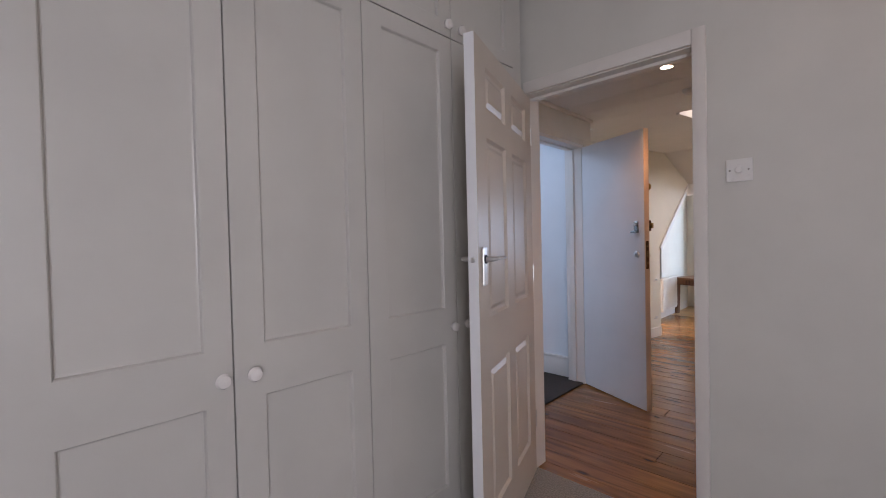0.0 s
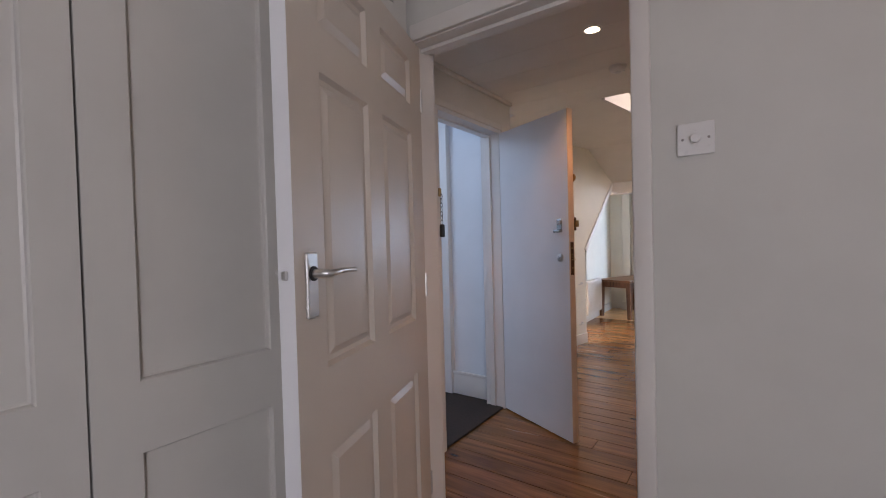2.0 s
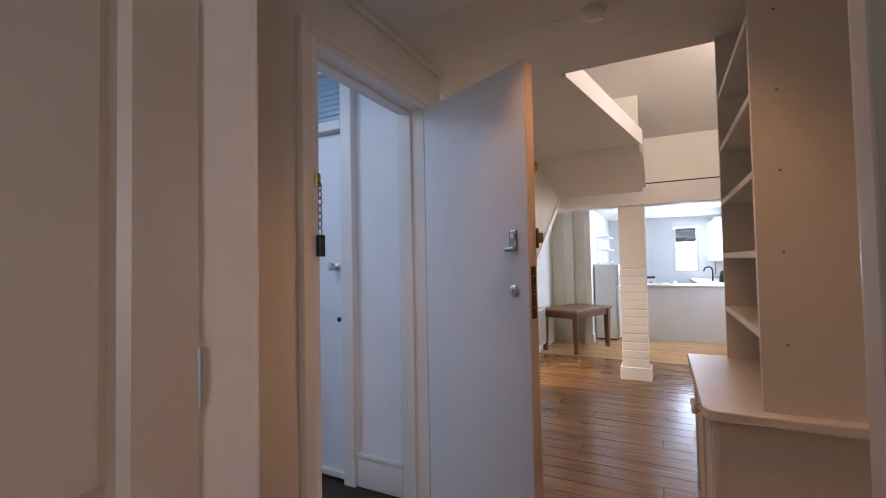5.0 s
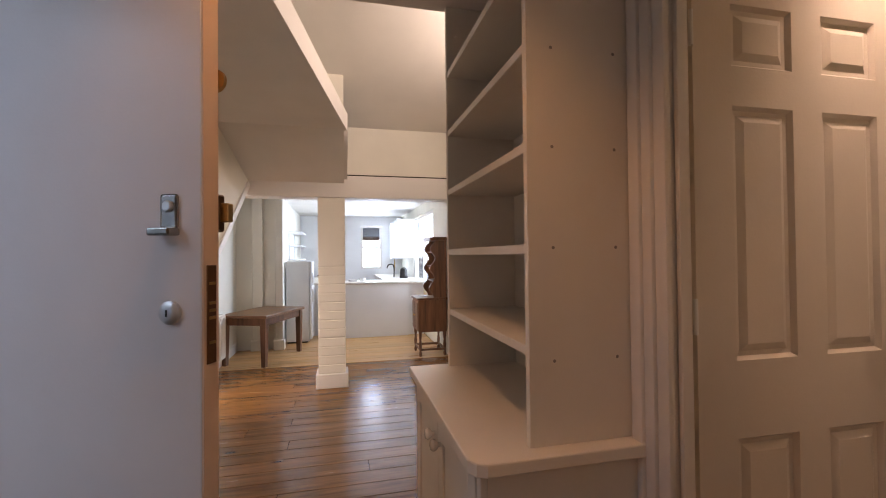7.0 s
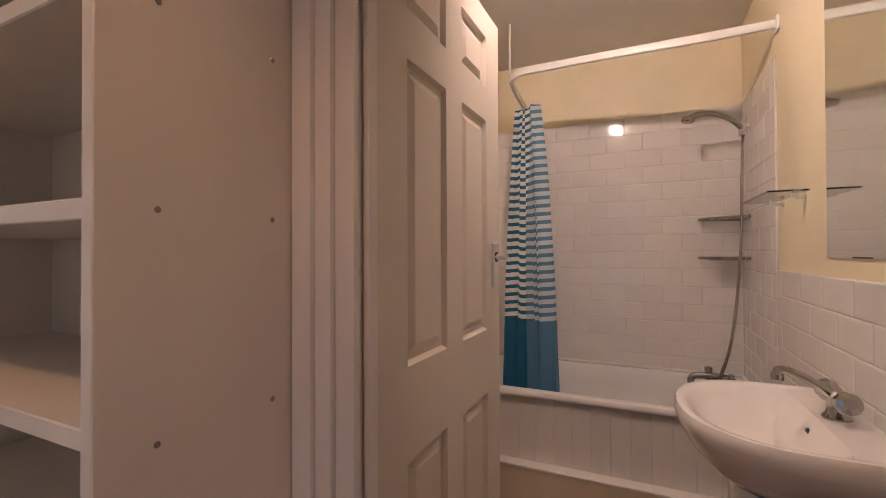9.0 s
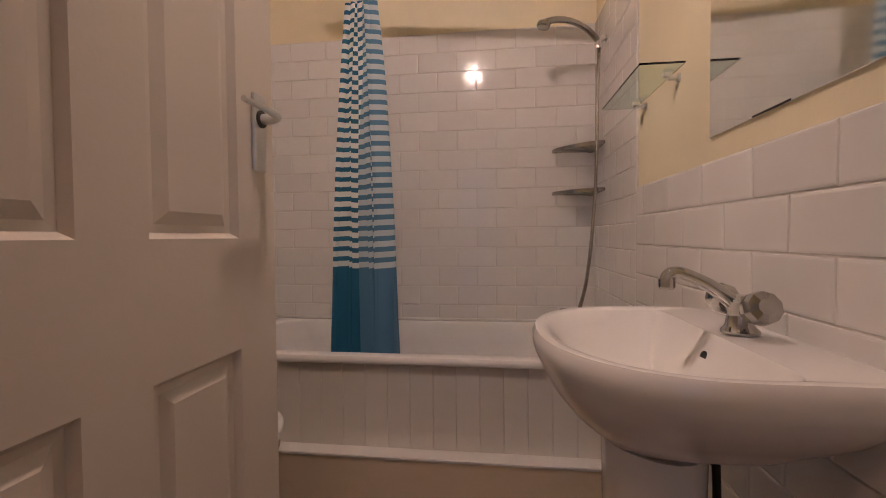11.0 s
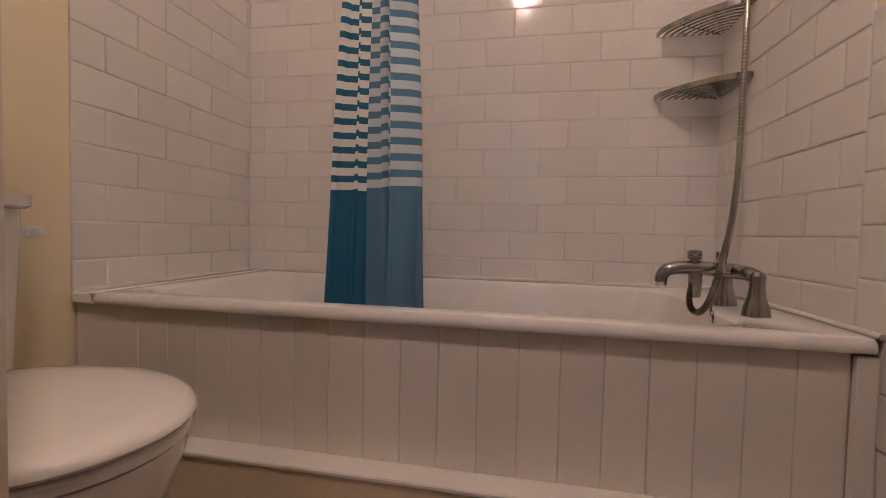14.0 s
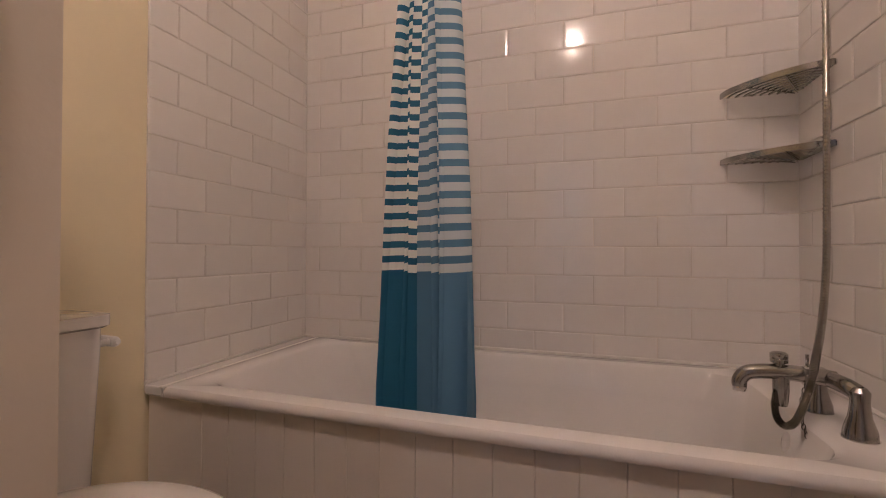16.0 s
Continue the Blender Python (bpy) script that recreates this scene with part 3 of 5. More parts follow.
piece("ceiling_soffit_slope", prism([(5.95, 2.33), (6.5, 1.96), (6.5, 2.04), (5.95, 2.43)], "x", -4.0, -0.80), M["ceil"])
cheek = smooth_path([(0, 5.95, 2.43), (0, 6.05, 2.25), (0, 6.3, 2.1), (0, 6.52, 1.99)], 5)
piece("trim_soffit_cheek", prism([(p.y, p.z) for p in cheek] + [(6.52, 2.3), (5.95, 2.46)], "x", -0.80, -0.77), M["gloss"])
piece("ceiling_kitchen", boxes((-4.0, 0.57, 6.70, 11.7, 2.10, 2.2)), M["ceil"])
piece("wall_kitchen_north", boxes((-4.0, -0.42, 11.6, 11.7, 0, 2.1), (0.03, 0.47, 11.6, 11.7, 0, 2.1), (-0.42, 0.03, 11.6, 11.7, 0, 0.98), (-0.42, 0.03, 11.6, 11.7, 1.90, 2.1)), M["unit"])
piece("wall_kitchen_west", boxes((-2.3, -2.2, 6.70, 8.5, 0, 2.1), (-4.0, -2.2, 7.0, 7.1, 0, 2.1), (-2.3, -1.62, 8.5, 8.72, 0, 2.1), (-1.75, -1.65, 8.72, 11.6, 0, 2.1)), M["living"])
piece("pilaster_wall", boxes((-1.99, -1.86, 8.42, 8.5, 0, 2.1), (-1.70, -1.60, 8.40, 8.5, 0, 2.1), (-2.01, -1.84, 8.40, 8.5, 0, 0.14), (-1.72, -1.58, 8.38, 8.5, 0, 0.14), bevel=0.006), M["living"])
piece("baseboard_living", boxes((-2.2, -2.18, 6.72, 8.42, 0, 0.12), bevel=0.004), M["gloss"])
# boarded stair side under the slope, with a raking edge
rake = pose(-1.82, 5.83, 0, 0, 0, -13.4)
bm = prism([(-2.1, 0), (0, 0), (0, 1.1), (0.69, 1.93), (0.69, 1.975), (0.12, 2.328), (-2.1, 2.328)], "x", -0.05, 0.0)
bm.transform(rake)
piece("wall_stair_side", bm, M["living"], "white painted stair side with a raking lower edge")
bm = prism([(0.012, 1.085), (0.70, 1.912), (0.67, 1.955), (-0.02, 1.125)], "x", -0.06, 0.014)
bm.transform(rake)
piece("trim_stair_rake", bm, M["gloss"], "painted raking trim board")
bm = boxes((0, 0.014, -2.1, 0.0, 0, 0.12), bevel=0.003)
bm.transform(rake)
piece("baseboard_stair", bm, M["gloss"])
for hz in (0.72, 0.25):
    hk = thing("door_hook", "small metal hook screwed to the stair side", "hook", rake @ pose(0.0, -0.10, hz))
    part("plate", boxes((0, 0.004, -0.02, 0.02, -0.012, 0.012), bevel=0.001), M["steel"], hk)
    part("arm", tube(smooth_path([(0.004, 0, 0), (0.03, -0.01, 0.0), (0.04, -0.05, -0.005), (0.02, -0.09, -0.01)], 4), 0.004, 8), M["steel"], hk)
post = thing("post", "white painted brick post with a square plinth", "post", pose(0, 0, 0))
bm = boxes((-1.04, -0.80, 6.51, 6.71, 0.13, 1.82))
part("core", bm, M["living"], post)
for i in range(12):
    part("brick", boxes((-1.047, -0.793, 6.503, 6.717, 0.14 + i * 0.085, 0.14 + i * 0.085 + 0.078), bevel=0.004), M["living"], post)
part("shaft", boxes((-1.047, -0.793, 6.503, 6.717, 1.16, 1.815), bevel=0.004), M["living"], post)
part("plinth", boxes((-1.07, -0.77, 6.48, 6.74, 0.0, 0.135), bevel=0.006), M["gloss"], post)

# ---- outside ----
piece("ground", boxes((-400, 400, -400, 400, -6.2, -6.0)), M["ground"], "ground far below the windows")
house = thing("house", "red-brick terraced house across the street", "house", pose(-0.4, 24, -6))
part("wall", boxes((-6, 6, 0, 6, 0, 8.2)), M["brickred"], house)
part("roof", prism([(-0.3, 8.2), (6.3, 8.2), (3, 10.6)], "x", -6.2, 6.2), M["slate"], house)
for i in range(4):
    for k in range(2):
        w = part("window", boxes((-4.6 + i * 2.6, -3.4 + i * 2.6, -0.06, 0.02, 2.2 + k * 3.0, 3.9 + k * 3.0)), M["gloss"], house)
        part("pane", boxes((-4.5 + i * 2.6, -3.5 + i * 2.6, -0.08, -0.062, 2.3 + k * 3.0, 3.8 + k * 3.0)), M["slate"], w)


# ---- doors ----
def six_panel_door(name, label, w, m, handle_side, h=1.985, paint="doorcream"):
    d = thing(name, label, "door", m)
    d["kind"] = "structure"
    st, mu = 0.118, 0.10
    pw = (w - 2 * st - mu) / 2
    cols = [(st, st + pw), (st + pw + mu, w - st)]
    k = h / 1.985
    rows = [(0.21, 0.78), (0.978, 1.635 * k), (1.738 * k, 1.90 * k)]
    t = 0.04
    zs = [0.012, rows[0][0], rows[0][1], rows[1][0], rows[1][1], rows[2][0], rows[2][1], h]
    bm = framed([0, st, st + pw, st + pw + mu, w - st, w], zs, [(i, j) for i in (1, 3) for j in (1, 3, 5)], 0, t, lambda u, v, q: (u, q, v))
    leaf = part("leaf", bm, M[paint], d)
    for a, b in cols:
        for z0, z1 in rows:
            bm = bmesh.new()
            for face, s in ((0.0, 1), (t, -1)):
                rects = []
                for inset, depth in ((0, 0), (0.009, 0.012), (0.021, 0.013), (0.040, 0.004)):
                    y = face + s * depth
                    q = [(a + inset, y, z0 + inset), (b - inset, y, z0 + inset), (b - inset, y, z1 - inset), (a + inset, y, z1 - inset)]
                    rects.append(q if s > 0 else q[::-1])
                loft(rects, False, True, bm)
            part("panel", bm, M[paint], leaf, smooth=False)
    for face, s in ((0.0, -1), (t, 1)):
        hx = w - 0.055
        hd = part("door_handle", boxes((hx - 0.021, hx + 0.021, min(face, face + s * 0.009), max(face, face + s * 0.009), 1.106, 1.252), bevel=0.004, seg=2), M["steel"], d, "satin steel lever handle on a backplate")
        pts = smooth_path([(hx, face + s * 0.008, 1.205), (hx, face + s * 0.035, 1.205), (hx - 0.012, face + s * 0.048, 1.206), (hx - 0.05, face + s * 0.05, 1.208), (hx - 0.118, face + s * 0.05, 1.206)], 6)
        part("lever", tube(pts, lambda u: 0.0105 - 0.0055 * u, 12), M["steel"], hd)
        part("rose", lathe([(0.0165, 0), (0.0165, 0.003), (0.012, 0.004)], pose(hx, face + s * 0.009, 1.205, -90 * s)), M["black"], hd)
    part("latch_plate", boxes((w - 0.001, w + 0.0012, 0.010, 0.030, 1.175, 1.235)), M["unit"], d)
    # daylight on the free edge, put in as a paler strip
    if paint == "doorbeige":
        part("edge_strip", boxes((w, w + 0.001, 0.0005, t - 0.0005, 0.013, h - 0.001)), M["unit"], d, "paler strip standing for daylight on the door edge")
    part("latch", boxes((w + 0.001, w + 0.011, 0.013, 0.027, 1.195, 1.215), bevel=0.003), M["steel"], d)
    for z in (0.25, 1.05, 1.78):
        part("hinge", lathe([(0.006, 0), (0.006, 0.09)], pose(-0.004, 0.0 if handle_side < 0 else t, z), 10), M["steel"], d)
    return d


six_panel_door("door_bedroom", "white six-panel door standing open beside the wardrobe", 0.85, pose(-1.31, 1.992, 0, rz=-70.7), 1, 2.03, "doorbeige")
six_panel_door("door_bathroom", "white six-panel bathroom door, wide open", 0.727, pose(0.034, 3.158, 0, rz=-1.0), -1, 1.985)


def front_door():
    d = thing("door_front", "plain white flush front door, half open into the hall", "door", pose(-1.708, 3.488, 0, rz=-25.2))
    d["kind"] = "structure"
    w, t, h = 0.668, 0.044, 2.045
    part("leaf", boxes((0, w, 0, t, 0.012, h), bevel=0.002), M["door"], d)
    part("edge_strip", boxes((w, w + 0.004, 0.001, t - 0.001, 0.013, h - 0.001)), M["doortan"], d, "pinkish primed door edge")
    part("lock_plate", boxes((w + 0.003, w + 0.006, 0.009, 0.035, 1.04, 1.24), bevel=0.001), M["brown"], d, "tarnished brown mortice lock plate")
    for z in (1.08, 1.13, 1.145, 1.16, 1.20):
        part("bolt", boxes((w + 0.005, w + 0.008, 0.014, 0.030, z, z + 0.006)), M["brass"], d)
    cy = part("cylinder_lock", lathe([(0.024, 0), (0.024, 0.008), (0.019, 0.012), (0.010, 0.013)], pose(w - 0.07, 0, 1.145, 90)), M["steel"], d, "round steel lock cylinder")
    part("keyhole", boxes((w - 0.0715, w - 0.0685, -0.015, -0.012, 1.138, 1.152)), M["black"], cy)
    pl = part("pull_plate", boxes((w - 0.092, w - 0.052, -0.006, 0, 1.315, 1.385), bevel=0.005, seg=2), M["oldchrome"], d, "dull chrome night-latch pull")
    part("pull", boxes((w - 0.098, w - 0.046, -0.034, -0.003, 1.300, 1.316), bevel=0.004, seg=2), M["oldchrome"], pl)
    part("keyway", lathe([(0.012, 0), (0.012, 0.004), (0.009, 0.006)], pose(w - 0.072, -0.006, 1.36, 90), 16), M["steel"], pl)
    latch = part("night_latch", boxes((w - 0.085, w - 0.002, t, t + 0.028, 1.31, 1.39), bevel=0.004), M["brown"], d, "brown night latch case")
    part("latch_bolt", boxes((w + 0.001, w + 0.022, t + 0.006, t + 0.022, 1.33, 1.37), bevel=0.002), M["brass"], latch)
    chain = part("chain_stay", lathe([(0.024, 0), (0.024, 0.008), (0.016, 0.012)], pose(w - 0.006, t, 1.63, -90), 18), M["brass"], d, "round brass door-chain stay")
    part("stay_hole", lathe([(0.009, 0), (0.009, 0.003)], pose(w - 0.006, t + 0.012, 1.63, -90), 12), M["black"], chain)
    part("inner_knob", lathe([(0.012, 0), (0.012, 0.018), (0.022, 0.026), (0.020, 0.040), (0.008, 0.044)], pose(w - 0.05, t, 1.13, -90), 18), M["brass"], d)
    for z in (0.25, 1.0, 1.75):
        part("hinge", lathe([(0.007, 0), (0.007, 0.1)], pose(-0.004, t, z), 10), M["steel"], d)


front_door()


def landing_door():
    d = thing("door_landing", "pale blue-white flush door closed on the landing", "door", pose(-2.31, 3.60, 0))
    d["kind"] = "structure"
    part("leaf", boxes((-0.748, -0.002, 0, 0.04, 0.01, 2.055), bevel=0.002), M["landing"], d)
    part("weatherboard", boxes((-0.74, -0.012, -0.022, 0, 0.01, 0.055), bevel=0.008), M["gloss"], d)
    kn = part("knob", lathe([(0.022, 0), (0.022, 0.005), (0.010, 0.010), (0.010, 0.03), (0.024, 0.042), (0.026, 0.056), (0.018, 0.068), (0.004, 0.070)], pose(-0.075, 0, 1.25, 90)), M["steel"], d, "round steel door knob")
    part("rose", lathe([(0.028, 0), (0.028, 0.004)], pose(-0.075, 0, 1.25, 90)), M["steel"], kn)
    part("keyhole_cover", lathe([(0.014, 0), (0.014, 0.006), (0.006, 0.008)], pose(-0.06, 0, 0.935, 90), 16), M["iron"], d)
    fan = tagged(single("fanlight", boxes((-3.06, -2.31, 3.60, 3.612, 2.12, 2.42)), M["ribbed"], "blue ribbed glass fanlight above the landing door", "window"), kind="structure")
    for i in range(9):
        part("rib", tube([(-3.06, 3.6, 2.137 + i * 0.033), (-2.31, 3.6, 2.137 + i * 0.033)], 0.007, 8), M["ribbed"], fan)


landing_door()


# ---- bedroom things ----
def wardrobe():
    w = thing("wardrobe", "built-in white painted wardrobe with panelled doors and round knobs", "wardrobe", pose(-1.29, 0, 0))
    part("carcass", boxes((-0.60, -0.03, -0.98, 1.93, 0.0, 2.74)), M["satin"], w)
    part("plinth", boxes((-0.03, -0.012, -0.98, 1.93, 0.0, 0.095)), M["satin"], w)
    part("end_filler", boxes((-0.03, -0.006, 1.888, 1.96, 0.0, 2.74)), M["satin"], w)
    knob = lathe([(0.008, 0), (0.008, 0.008), (0.019, 0.016), (0.022, 0.026), (0.017, 0.036), (0.004, 0.040)], None, 20)
    kme = finish(knob, "knob", M["china"], True)
    for i in range(6):
        y0 = -0.977 + i * 0.4767 + 0.0025
        y1 = y0 + 0.4767 - 0.005
        for z0, z1, panels in ((0.10, 2.163, ((0.205, 0.828), (0.983, 2.095))), (2.169, 2.735, ((2.235, 2.67),))):
            a, b = y0 + 0.088, y1 - 0.072
            edges = [z0] + [q for p in panels for q in p] + [z1]
            bm = framed([y0, a, b, y1], edges, [(1, j) for j in range(1, len(edges) - 1, 2)], -0.022, 0, lambda u, v, q: (q, u, v))
            door = part("door" if z0 < 1 else "top_door", bm, M["satin"], w)
            for p0, p1 in panels:
                bm = bmesh.new()
                loft([[(x, a + s, p0 + s), (x, b - s, p0 + s), (x, b - s, p1 - s), (x, a + s, p1 - s)] for s, x in ((0, 0.0), (0.003, -0.003), (0.005, -0.014), (0.010, -0.0155))], False, True, bm)
                part("panel", bm, M["satin"], door, smooth=False)
            left = i % 2 == 1
            ky = (y0 + 0.048) if left else (y1 - 0.034)
            kz = 0.902 if z0 < 1 else 2.21
            k = new("knob", kme)
            k.parent = door
            k.matrix_basis = pose(0, ky, kz, 0, 90)


wardrobe()


def switch(name, m, label):
    """Face in the xz plane, front towards -y, centred."""
    s = thing(name, label, "switch", m)
    part("plate", boxes((-0.043, 0.043, -0.0095, 0, -0.043, 0.043), bevel=0.003, seg=2), M["plastic"], s)
    kn = part("dimmer_knob", lathe([(0.0125, 0), (0.0115, 0.012), (0.0095, 0.014), (0.002, 0.0145)], pose(0, -0.0095, 0, 90), 24), M["plastic"], s)
    part("knob_ring", lathe([(0.0145, 0), (0.0145, 0.0015)], pose(0, -0.0095, 0, 90), 24), M["plastic"], kn)
    for x in (-0.0302, 0.0302):
        part("screw", lathe([(0.0035, 0), (0.003, 0.001)], pose(x, -0.0095, 0, 90), 10), M["screw"], s)
    return s


switch("dimmer_switch", pose(-0.331, 1.9895, 1.523), "white square dimmer switch on the bedroom wall")
switch("light_switch", pose(-1.7395, 2.40, 1.472, 0, 0, 90), "white square light switch beside the front door")
for wx, wy, wz, ww, wh, turn, nm in ((1.32, -0.85, 0.85, 1.0, 1.3, 90, "window_bedroom"), (0.52, 4.95, 2.55, 1.1, 0.8, 90, "window_loft")):
    w2 = thing(nm, "white-framed window letting in daylight", "window", pose(wx, wy, wz, 0, 0, turn))
    w2["kind"] = "structure"
    part("window_frame", framed([-ww / 2, -ww / 2 + 0.06, -0.02, 0.02, ww / 2 - 0.06, ww / 2], [0, 0.06, wh - 0.06, wh], [(1, 1), (3, 1)], -0.03, 0.03, lambda u, v, q: (u, q, v)), M["gloss"], w2)
    part("pane", boxes((-ww / 2 + 0.06, ww / 2 - 0.06, -0.003, 0.003, 0.06, wh - 0.06)), M["glass"], w2).visible_shadow = False
single("window_sill", boxes((1.19, 1.28, -1.38, -0.32, 0.82, 0.848), bevel=0.005), M["gloss"], "white painted window sill", "window sill", kind="structure")


# ---- hall things ----
def downlight(name, x, y, z, label):
    d = thing(name, label, "ceiling light", pose(x, y, z))
    part("rim", loft([[(r * math.cos(k * math.pi / 14), r * math.sin(k * math.pi / 14), h) for k in range(28)] for r, h in ((0.034, -0.002), (0.036, -0.006), (0.043, -0.006), (0.046, 0.0))], False, False), M["steel"], d)
    part("bulb", lathe([(0.033, -0.004), (0.033, -0.002)], None, 24), M["lamp"], d)


downlight("recessed_downlight", -0.86, 2.92, 2.33, "lit recessed downlight in the boarded hall ceiling")
downlight("recessed_downlight", 0.70, 1.42, 2.75, "lit recessed downlight in the bedroom ceiling")
sl = thing("ceiling_spotlight", "small lit round spotlight fixed to the bathroom ceiling", "ceiling light", pose(0.58, 2.89, 2.45))
part("housing", loft([[(r * math.cos(k * math.pi / 14), r * math.sin(k * math.pi / 14), h) for k in range(28)] for r, h in ((0.030, -0.042), (0.034, -0.052), (0.040, -0.052), (0.043, -0.03), (0.043, 0.0))], False, False), M["steel"], sl)
part("bulb", lathe([(0.031, -0.050), (0.031, -0.044)], None, 24), M["lamp"], sl)
sm = thing("smoke_alarm", "round white smoke alarm on the hall ceiling", "smoke alarm", pose(-0.875, 3.51, 2.33))
part("base", lathe([(0.052, -0.008), (0.055, 0.0)], None, 32), M["plastic"], sm)
part("cover", lathe([(0.026, -0.036), (0.042, -0.030), (0.050, -0.018), (0.050, -0.010)], None, 32), M["plastic"], sm)
part("test_ring", lathe([(0.016, -0.039), (0.019, -0.0385), (0.019, -0.035)], None, 24), M["steel"], sm)
part("indicator", lathe([(0.003, -0.034), (0.003, -0.028)], pose(0.033, 0.008, 0), 8), M["black"], sm)


def door_chain():
    c = thing("door_chain", "hanging brass door chain on the front door frame", "door chain", pose(-1.704, 2.72, 1.56))
    part("fixing", boxes((-0.006, 0.004, -0.012, 0.012, -0.03, 0.02), bevel=0.003), M["brass"], c)
    for i in range(7):
        ring = [Vector((0.008 * math.cos(a), 0, 0.017 * math.sin(a))) for a in [k * math.pi / 5 for k in range(11)]]
        part("link", tube(ring, 0.0022, 6), M["oldchrome"], c, m=pose(0.008, 0, -0.03 - i * 0.0255, 0, 0, 90 * (i % 2)))
    part("keeper", boxes((0.0, 0.020, -0.014, 0.014, -0.270, -0.195), bevel=0.003), M["iron"], c, "black keeper block")


door_chain()
bell = thing("door_bell", "dark round door bell with a ribbed sounder on the hall wall", "door bell", pose(-1.74, 2.56, 2.2))
part("dome", lathe([(0.045, 0), (0.045, 0.012), (0.035, 0.03), (0.012, 0.038)], pose(0, 0, 0.0, 0, 90), 24), M["iron"], bell)
part("sounder", boxes((0, 0.022, -0.04, 0.04, 0.05, 0.115), bevel=0.004), M["plastic"], bell)
for i in range(6):
    part("rib", boxes((0.022, 0.025, -0.034, 0.034, 0.056 + i * 0.009, 0.060 + i * 0.009)), M["plastic"], bell)


def bookcase():
    b = thing("bookcase", "white painted bookcase with empty shelves on a low cupboard", "bookcase", pose(-0.385, 3.235, 0))
    side = part("side_panel", boxes((0, 0.314, 0.0, 0.022, 0.781, 2.328), bevel=0.0015), M["shelf"], b)
    part("side_panel", boxes((0, 0.314, 0.803, 0.825, 0.781, 2.328), bevel=0.0015), M["shelf"], b)
    for x, y in ((0.068, -0.0005), (0.245, -0.0005)):
        for z in (0.99, 1.272, 1.525, 1.775, 2.03):
            part("shelf_screw", lathe([(0.0045, 0), (0.0035, 0.0012)], pose(x, 0.0, z, 90), 8), M["screw"], side)
    part("back_panel", boxes((0.304, 0.314, 0.022, 0.803, 0.781, 2.328)), M["shelf"], b)
    for z in (1.003, 1.256, 1.512, 1.765, 2.02):
        part("shelf", boxes((0.002, 0.304, 0.022, 0.803, z, z + 0.025), bevel=0.002), M["shelf"], b)
    bm = prism([(-0.165, 0.855), (0.314, 0.855), (0.314, -0.05), (-0.128, -0.05), (-0.15, -0.04), (-0.165, -0.012)], "z", 0.748, 0.781)
    bmesh.ops.bevel(bm, geom=[e for e in bm.edges if abs(e.verts[0].co.z - e.verts[1].co.z) < 0.001], offset=0.004, segments=2, affect="EDGES", profile=0.5)
    part("counter_top", bm, M["shelf"], b)
    part("cupboard_body", boxes((-0.120, 0.314, -0.025, 0.835, 0.0, 0.748)), M["shelf"], b)
    part("face_frame", boxes((-0.138, -0.12, -0.028, 0.0, 0.0, 0.748), (-0.138, -0.12, 0.81, 0.838, 0.0, 0.748), (-0.138, -0.12, 0.0, 0.81, 0.0, 0.09), (-0.138, -0.12, 0.0, 0.81, 0.735, 0.748), bevel=0.0015), M["shelf"], b)
    for y0, y1, ky in ((0.004, 0.402, 0.36), (0.408, 0.806, 0.45)):
        bm = boxes((-0.142, -0.122, y0, y0 + 0.06, 0.095, 0.73), (-0.142, -0.122, y1 - 0.06, y1, 0.095, 0.73), (-0.142, -0.122, y0 + 0.06, y1 - 0.06, 0.095, 0.16), (-0.142, -0.122, y0 + 0.06, y1 - 0.06, 0.665, 0.73), bevel=0.0015)
        box(bm, -0.134, -0.124, y0 + 0.06, y1 - 0.06, 0.16, 0.665)
        dr = part("cupboard_door", bm, M["shelf"], b)
        part("knob", lathe([(0.007, 0), (0.007, 0.009), (0.016, 0.017), (0.019, 0.026), (0.014, 0.034), (0.003, 0.037)], pose(-0.142, ky, 0.655, 0, -90), 18), M["china"], dr)


bookcase()


# ---- living room and kitchen things ----
def low_table():
    t = thing("table", "worn brown wooden table with square legs", "table", pose(-1.763, 7.972, 0, 0, 0, -22))
    part("tabletop", boxes((-0.30, 0.30, -0.465, 0.465, 0.555, 0.588), bevel=0.005, seg=2), M["table"], t)
    for r in ((-0.245, 0.245, -0.425, -0.405, 0.47, 0.555), (-0.245, 0.245, 0.405, 0.425, 0.47, 0.555), (-0.26, -0.24, -0.40, 0.40, 0.47, 0.555), (0.24, 0.26, -0.40, 0.40, 0.47, 0.555)):
        part("apron", boxes(r), M["leg"], t)
    for x in (-0.245, 0.245):
        for y in (-0.41, 0.41):
            part("leg", loft([[(x + s * a, y + s * b, z) for a, b in ((-1, -1), (1, -1), (1, 1), (-1, 1))] for s, z in ((0.024, 0.0), (0.033, 0.42), (0.033, 0.555))]), M["leg"], t, smooth=False)


low_table()


